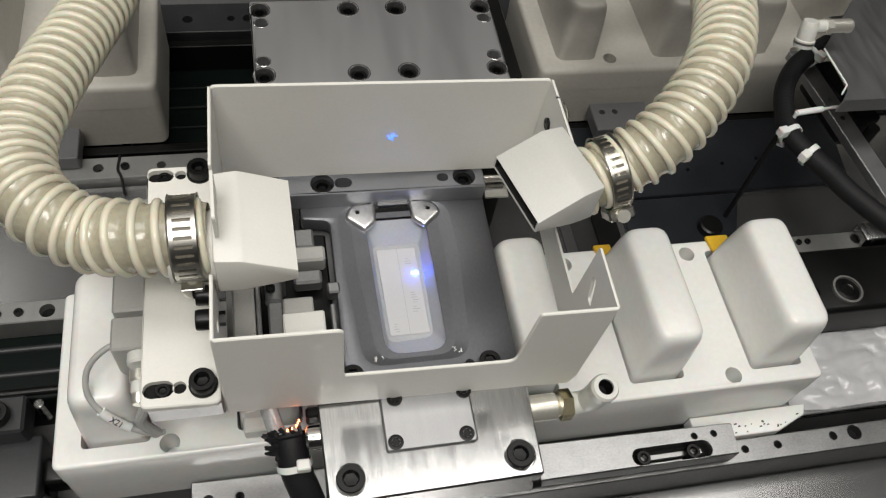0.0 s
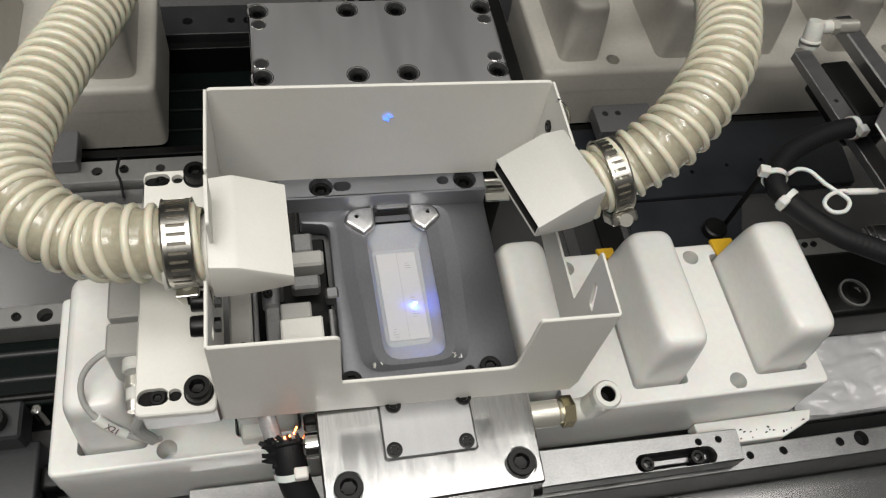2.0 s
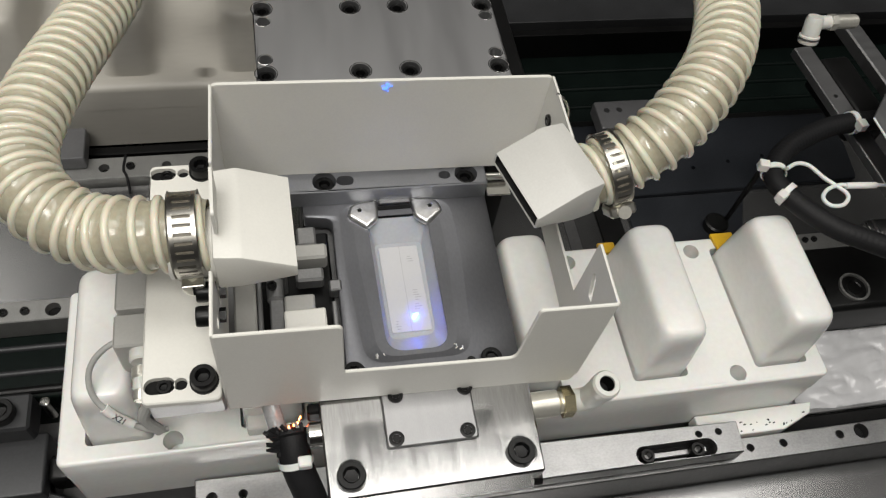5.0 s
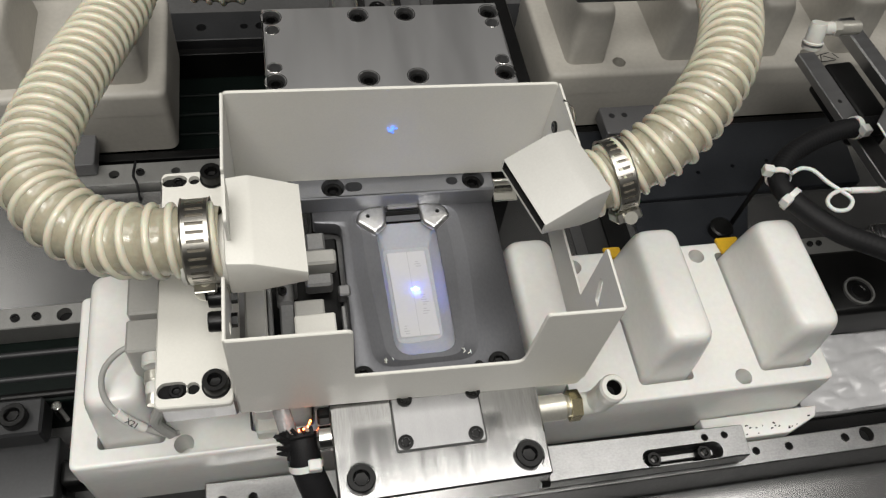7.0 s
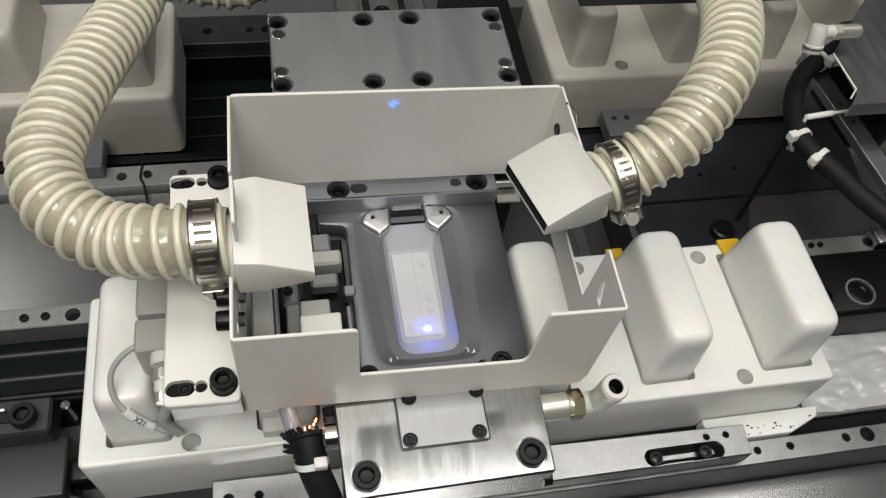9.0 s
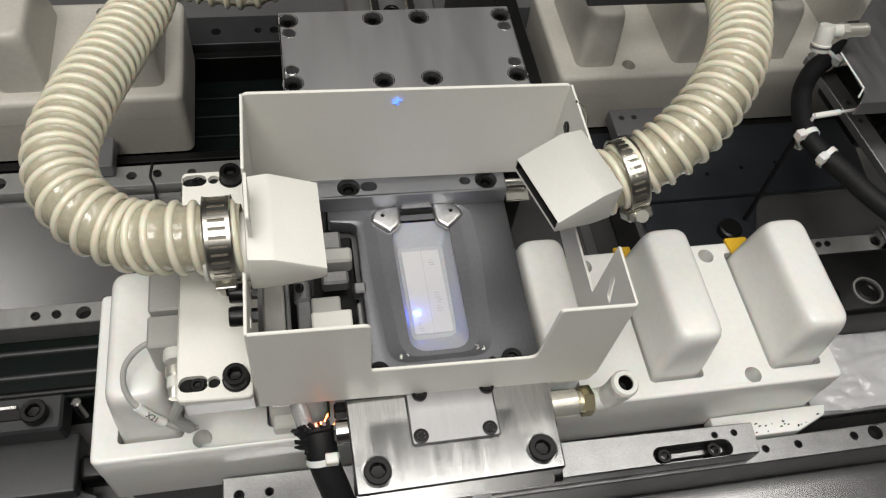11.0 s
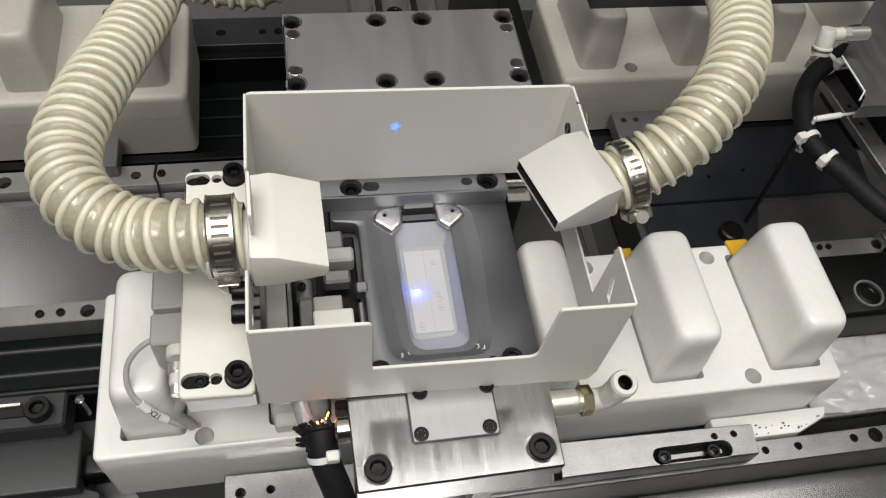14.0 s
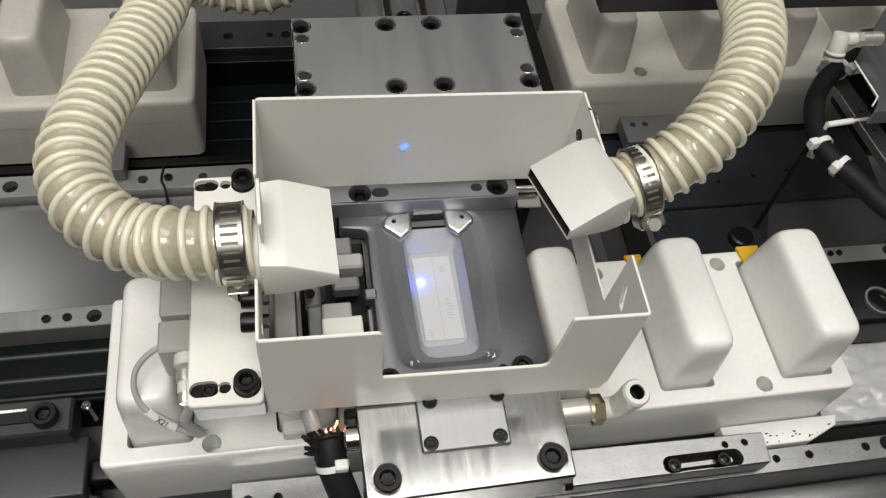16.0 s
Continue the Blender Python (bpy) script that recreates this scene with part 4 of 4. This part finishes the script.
def rear_plate():
    ob = thing("carriage_plate", "grey brushed aluminium carriage plate with counterbored screws", "carriage plate")
    big = [(-0.0221, 0.2360), (0.0237, 0.2358), (0.0491, 0.2358), (0.0956, 0.2356), (-0.0221, 0.1895), (0.0242, 0.1891), (0.0494, 0.1892), (0.0956, 0.1892)]
    small = [(-0.0218, 0.2265), (0.0958, 0.2265), (-0.0220, 0.1990), (0.0957, 0.1985)]
    holes = [ring(x, y, 0.0050, 20) for x, y in big] + [ring(x, y, 0.0033, 16) for x, y in small]
    part("plate", plate(rounded([(-0.0268, 0.1780), (0.1010, 0.1780), (0.1010, 0.2430), (-0.0268, 0.2430)], 0.001), holes, 0.0300, 0.0430, 0.0006), REAR_ALU, ob)
    part("underside", box(-0.0260, 0.1000, 0.179, 0.2420, 0.010, 0.0299), DECK, ob)
    for x, y in big:
        cap_screw(ob, x, y, 0.0350, 0.0041, 0.0062)
    for x, y in big:
        part("chamfer", turned([(0.0050, 0.0422), (0.0057, 0.0432), (0.0053, 0.0433)], 24), STEEL, ob, at=pose(x, y, 0))
    for x, y in small:
        part("chamfer", turned([(0.0033, 0.0422), (0.0038, 0.0432), (0.0035, 0.0433)], 20), STEEL, ob, at=pose(x, y, 0))
    part("column", box(-0.010, 0.085, 0.170, 0.23, -0.165, 0.0099, 0.001), BLACK, ob)
    part("slide", box(0.012, 0.062, 0.2432, 0.40, 0.012, 0.034, 0.001), ALU_MATT, ob)
    part("slide_rail", box(0.024, 0.029, 0.2432, 0.40, 0.034, 0.040, 0.001), ALU, ob)
    part("slide_rail", box(0.044, 0.049, 0.2432, 0.40, 0.034, 0.040, 0.001), ALU, ob)
    part("end_bar", box(-0.018, 0.0075, 0.2480, 0.2640, 0.010, 0.026, 0.002), ALU_MATT, ob)
    cap_screw(ob, 0.036, 0.2480, 0.034, 0.0048, 0.004)
    return ob


rear_plate()


def dark_guard():
    """Dark bellows trough right of the carriage."""
    ob = thing("side_skirt", "black folded skirt beside the carriage plate", "skirt")
    bm = plate([(0.104, 0.19), (0.118, 0.19), (0.118, 0.40), (0.104, 0.40)], [], -0.110, 0.020, 0.002)
    part("skirt", bm, BLACK, ob)


dark_guard()


def bracket(x, y):
    ob = thing("end_bracket", "small grey metal end bracket with screw holes", "bracket")
    part("plate", plate(rounded(rect(x, x + 0.045, y, y + 0.026), 0.002), [ring(x + 0.008, y + 0.017, 0.0024, 12), ring(x + 0.018, y + 0.017, 0.0024, 12)], -0.109, -0.098, 0.0006), MID_STEEL, ob)


bracket(0.214, 0.262)
bracket(-0.190, 0.262)
tagged(part("thin_wire", swept(spline([(-0.1215, 0.2715, -0.1095), (-0.1225, 0.2600, -0.1095), (-0.1200, 0.2530, -0.1100), (-0.1190, 0.2440, -0.1170)], 5), 0.0009, 8), RUBBER), "thin black wire across the guide rail", "wire")


# ---- right-hand arm, fitting and cables ----
def rear_elbow():
    ob = thing("air_fitting", "white elbow air fitting high on the rear arm", "air fitting")
    x, y, z = 0.2940, 0.2180, 0.0300
    part("barrel", turned([(0, 0.005), (0.0056, 0.005), (0.0060, 0.0065), (0.0060, 0.0095), (0.0052, 0.0100), (0.0052, 0.019), (0.0044, 0.021), (0, 0.021)], 24, axis_pose((x, y - 0.004, z - 0.010), (0.02, 0.35, 0.95))), WHITE_FIT, ob)
    part("neck", turned([(0, 0), (0.0040, 0), (0.0040, 0.010), (0, 0.010)], 20, pose(x, y + 0.002, z + 0.006, 0, 90, 0)), WHITE_FIT, ob)
    part("nut", turned([(0, 0), (0.0050, 0), (0.0050, 0.004), (0, 0.004)], 6, pose(x + 0.0100, y + 0.002, z + 0.006, 0, 90, 0)), NICKEL, ob)
    part("stem", turned([(0, 0), (0.0042, 0), (0.0042, 0.013), (0.0036, 0.014), (0, 0.014)], 20, pose(x + 0.0140, y + 0.002, z + 0.006, 0, 90, 0)), NICKEL, ob)
    part("collar", turned([(0.0061, 0), (0.0061, 0.0012), (0, 0.0012)], 24, axis_pose((x, y - 0.0015, z - 0.0030), (0.02, 0.35, 0.95))), ALU_MATT, ob)


rear_elbow()


def rear_arm():
    ob = thing("slotted_bracket", "grey slotted bracket beneath the white fitting", "bracket")
    a = pose(0.3385, 0.200, -0.020, 0, 0, -85)
    part("bar", plate(rounded(rect(-0.058, 0.120, -0.0065, 0.0065), 0.001), [ring(-0.012, 0, 0.0016, 10), ring(0.004, 0, 0.0016, 10)], -0.006, 0.0, 0.0005), ALU_MATT, ob, at=a)
    part("edge_bar", box(-0.085, 0.120, 0.040, 0.053, -0.008, 0.002, 0.001), ALU_MATT, ob, at=a)
    part("motor", box(-0.05, 0.005, 0.012, 0.034, -0.03, -0.004, 0.003), BLACK, ob, at=a)
    part("motor_boss", turned([(0, 0), (0.004, 0), (0.004, 0.012), (0, 0.012)], 16), BLACK, ob, at=a @ pose(0.012, 0.022, -0.016))
    part("crossbeam", box(0.17, 0.60, 0.285, 0.300, 0.004, 0.030, 0.001), DARK_STEEL, ob)
    part("post", box(0.52, 0.56, 0.285, 0.2925, -0.119, 0.004, 0.001), DARK_STEEL, ob)


rear_arm()


def panel():
    ob = thing("sliding_shield", "grey sheet-metal shield that slides aside with its cable", "shield", pose(0, 0, 0))
    sheet = plate(rounded([(0.3050, 0.1755), (0.4300, 0.1755), (0.4300, 0.2690), (0.3610, 0.2690), (0.3132, 0.2188), (0.3124, 0.1842)], 0.001), [], 0.0190, 0.0202, 0.0003)
    part("sheet", sheet, ALU_MATT, ob)
    part("edge_wire", swept([Vector((0.3118, 0.2170, 0.0206)), Vector((0.3128, 0.1870, 0.0206)), Vector((0.3060, 0.1800, 0.0206))], 0.0006, 8), TIE, ob, "thin white edge wire")
    part("edge_fold", box(0.306, 0.430, 0.1756, 0.1768, 0.0100, 0.0190, 0.0002), ALU_MATT, ob)
    return ob


PANEL = panel()


def evenly(points, n):
    """n + 1 points at equal steps along the smooth line through the points."""
    line = spline(points, 10)
    steps = [0.0]
    for a, b in zip(line, line[1:]):
        steps.append(steps[-1] + (b - a).length)
    out, k = [], 0
    for i in range(n + 1):
        s = steps[-1] * i / n
        while k < len(steps) - 2 and steps[k + 1] < s:
            k += 1
        out.append(line[k].lerp(line[k + 1], (s - steps[k]) / (steps[k + 1] - steps[k])))
    return out


LINKS = []


def chain(ob, name, rest, moved, n, r, material, label=""):
    """A bending cable as short rigid links; each goes from its place at rest to its moved place."""
    a, b = evenly(rest, n), evenly(moved, n)
    h = 0.5 * max(max((q - p).length for p, q in zip(c, c[1:])) for c in (a, b)) + 0.04 * r
    me = finish(name, turned([(0, -h - 0.1 * r), (0.975 * r, -h - 0.1 * r), (r, -0.5 * h), (r, 0.5 * h), (0.975 * r, h + 0.1 * r), (0, h + 0.1 * r)], 18), material, 60)
    out = []
    for k in range(n):
        link = new(name, me)
        link.parent = ob
        link.matrix_basis = axis_pose((a[k] + a[k + 1]) / 2, a[k + 1] - a[k])
        if label:
            link["label"] = label
        LINKS.append((link, a[k], a[k + 1], b[k], b[k + 1]))
        out.append(link)
    return out


def tie_on(link, r, head):
    """A white tie round one link, its head towards that side."""
    part("tie", turned([(r + 0.0009, -0.0017), (r + 0.0009, 0.0017), (r, 0.0017), (r, -0.0017)], 24), TIE, link)
    side = link.matrix_basis.to_3x3().inverted() @ Vector(head)
    side.z = 0
    part("tie_head", box(-0.0030, 0.0030, -0.0030, 0.0030, -0.0026, 0.0026, 0.0006), TIE, link, at=Matrix.Translation(side.normalized() * (r + 0.0024)))


def cable_sleeve():
    ob = thing("cable_sleeve", "black fabric cable sleeve gathered by white ties", "cable sleeve")
    z = -0.010
    upper = chain(ob, "sleeve_piece", [(0.3480, 0.2525, z), (0.331, 0.243, z), (0.317, 0.234, z), (0.303, 0.219, z), (0.295, 0.205, z), (0.290, 0.191, z), (0.287, 0.179, z)],
                  [(0.349, 0.182, z), (0.329, 0.181, z), (0.313, 0.179, z), (0.295, 0.173, z), (0.278, 0.165, z), (0.268, 0.157, z), (0.261, 0.149, z)], 34, 0.0062, RUBBER)
    middle = chain(ob, "sleeve_piece", [(0.287, 0.179, z), (0.289, 0.170, z), (0.292, 0.162, z)], [(0.261, 0.149, z), (0.259, 0.141, z), (0.261, 0.133, z)], 5, 0.0058, RUBBER)
    lower = chain(ob, "sleeve_piece", [(0.292, 0.162, z), (0.299, 0.149, z), (0.306, 0.132, z), (0.316, 0.115, z), (0.328, 0.097, z), (0.345, 0.075, z)],
                  [(0.261, 0.133, z), (0.270, 0.119, z), (0.282, 0.106, z), (0.296, 0.097, z), (0.315, 0.086, z), (0.345, 0.070, z)], 32, 0.0062, RUBBER)
    tie_on(upper[7], 0.0064, (0.5, -0.6, 0.6))
    tie_on(middle[0], 0.0064, (-0.9, -0.1, 0.5))
    tie_on(lower[0], 0.0064, (-0.9, -0.3, 0.5))


def signal_wire():
    ob = thing("signal_wire", "thin white signal wire with a loop and a printed sleeve", "wire")
    z = -0.001
    chain(ob, "wire_piece", [(0.2860, 0.1760, -0.019), (0.2870, 0.1830, -0.020), (0.2890, 0.1880, -0.020), (0.2880, 0.1840, -0.021), (0.2860, 0.1780, -0.021), (0.2890, 0.1820, -0.019), (0.2905, 0.1850, -0.010), (0.2910, 0.1860, z)],
          [(0.263, 0.143, z), (0.270, 0.146, z), (0.277, 0.144, z), (0.282, 0.135, z), (0.286, 0.130, z), (0.2915, 0.122, z), (0.286, 0.1155, z), (0.278, 0.1155, z), (0.2755, 0.121, z), (0.281, 0.1265, z), (0.290, 0.129, z), (0.294, 0.128, z)], 34, 0.0012, TIE)
    chain(ob, "wire_sleeve", [(0.291, 0.186, z), (0.309, 0.188, z)], [(0.294, 0.128, z), (0.311, 0.127, z)], 1, 0.0019, TIE, "white printed wire sleeve")
    chain(ob, "wire_piece", [(0.309, 0.188, z), (0.384, 0.196, z)], [(0.311, 0.127, z), (0.386, 0.121, z)], 3, 0.0010, TIE)


def drop_cable():
    ob = thing("thin_cable", "thin black cable hanging down to the deck", "cable")
    chain(ob, "sheath", [(0.282, 0.180, -0.014), (0.300, 0.193, -0.119)], [(0.258, 0.154, -0.014), (0.294, 0.188, -0.119)], 2, 0.0017, RUBBER)


cable_sleeve()
signal_wire()
drop_cable()


# ---- laser ----
def laser_spot():
    ob = thing("laser_spot", "tiny bright blue laser spark on the workpiece", "laser light")
    part("core", plate(slot(-0.0015, 0.0015, 0, 0.0005, 6), [], 0.0001, 0.0005, 0.0002), BLUE_CORE, ob)
    part("plume", turned([(0, 0), (0.0006, 0.0002), (0.0007, 0.0007), (0.0005, 0.0015), (0, 0.0019)], 16), BLUE, ob)
    return ob


def wall_spot():
    ob = thing("laser_reflection", "small blue laser reflection on the guard wall", "laser light")
    rng = random.Random(7)
    for k in range(16):
        a, r = rng.uniform(0, 6.28), rng.uniform(0, 0.0026)
        part("fleck", turned([(0, 0.0002), (rng.uniform(0.0004, 0.0008), 0.0), (0, 0)], 8, pose(r * math.cos(a), 0, r * math.sin(a) * 1.2, 90, 0, 0)), BLUE_SOFT, ob)
    return ob


SPOT, REFLECTION = laser_spot(), wall_spot()

# seconds, spark x and y on the workpiece, reflection x and z on the wall, turn of the spark
SPARK = [
    (0, 0.0452, 0.1061, 0.0357, 0.0373, -10),
    (0.5, 0.0425, 0.0984, 0.0330, 0.0462, 45),
    (1, 0.0422, 0.0990, 0.0335, 0.0439, -35),
    (1.5, 0.0439, 0.0870, 0.0318, 0.0575, 45),
    (2, 0.0425, 0.0907, 0.0331, 0.0531, 40),
    (2.5, 0.0447, 0.0926, 0.0340, 0.0507, 0),
    (3, 0.0435, 0.0900, 0.0328, 0.0539, -35),
    (3.5, 0.0421, 0.0861, 0.0322, 0.0568, -20),
    (4, 0.0445, 0.0766, 0.0307, 0.0655, 45),
    (4.2, 0.0430, 0.0804, 0.0314, 0.0690, 45),
    (6.3, 0.0394, 0.0795, 0.0290, 0.0701, 20),
    (6.5, 0.0396, 0.0838, 0.0288, 0.0593, 0),
    (7, 0.0391, 0.0985, 0.0307, 0.0463, 0),
    (7.5, 0.0392, 0.1129, 0.0322, 0.0326, 0),
    (8, 0.0388, 0.1054, 0.0314, 0.0395, 0),
    (8.5, 0.0391, 0.0912, 0.0295, 0.0528, 0),
    (9, 0.0396, 0.0760, 0.0282, 0.0655, 0),
    (9.2, 0.0324, 0.0791, 0.0281, 0.0684, -10),
    (11.3, 0.0294, 0.0838, 0.0227, 0.0654, -35),
    (11.5, 0.0283, 0.0812, 0.0209, 0.0623, -35),
    (12, 0.0301, 0.0789, 0.0206, 0.0643, -35),
    (12.5, 0.0295, 0.0773, 0.0204, 0.0645, -10),
    (13, 0.0313, 0.0874, 0.0226, 0.0576, 20),
    (13.5, 0.0309, 0.0880, 0.0217, 0.0565, 40),
    (14, 0.0312, 0.0959, 0.0237, 0.0489, 45),
    (14.5, 0.0301, 0.0972, 0.0243, 0.0451, 45),
    (15, 0.0314, 0.1030, 0.0231, 0.0427, 45),
    (15.5, 0.0298, 0.1065, 0.0214, 0.0416, 20),
    (16, 0.0301, 0.1065, 0.0240, 0.0384, -35),
]


def motions():
    walk(SPOT, [(t, pose(x, y, -0.0165, 0, 0, a)) for t, x, y, _, _, a in SPARK])
    walk(REFLECTION, [(t, pose(u, 0.1512 - 0.0157 * (u - 0.03), v)) for t, _, _, u, v, _ in SPARK])
    y, z = 0.2935, -0.0685
    walk(TRAY_LEFT, [(t, pose(-0.512 + d, y, z)) for t, d in ((0, 0), (2.95, 0), (3.1, -0.010), (3.2, -0.036), (3.3, -0.080), (3.4, -0.140), (4.0, -0.60), (4.3, -0.683), (16, -0.683))])
    walk(TRAY_MID, [(t, pose(0.1715 + d, y, z)) for t, d in ((0, 0), (4.0, 0), (4.1, -0.012), (4.2, -0.045), (4.4, -0.160), (5.0, -0.60), (5.3, -0.6865), (16, -0.6865))])
    walk(TRAY_NEXT, [(t, pose(0.8515 + d, y, z)) for t, d in ((0, 0), (5.2, 0), (5.5, -0.10), (6.1, -0.50), (6.3, -0.612), (6.4, -0.656), (6.5, -0.6785), (6.6, -0.680), (16, -0.680))])
    slide = ((0, 0), (1.4, 0), (1.5, 0.12), (1.6, 0.42), (1.7, 0.68), (1.8, 0.88), (1.95, 1), (7.35, 1), (7.5, 0.64), (7.6, 0.27), (7.7, 0.02), (7.8, 0), (16, 0))
    walk(PANEL, [(t, pose(0.001 * f, -0.059 * f, 0)) for t, f in slide])
    for link, a0, a1, b0, b1 in LINKS:
        turn, last, rows = (a1 - a0).to_track_quat("Z", "Y"), a1 - a0, []
        for t, f in slide:
            p, q = a0.lerp(b0, f), a1.lerp(b1, f)
            turn = last.rotation_difference(q - p) @ turn
            last = q - p
            rows.append((t, Matrix.Translation((p + q) / 2) @ turn.to_matrix().to_4x4()))
        walk(link, rows)


motions()
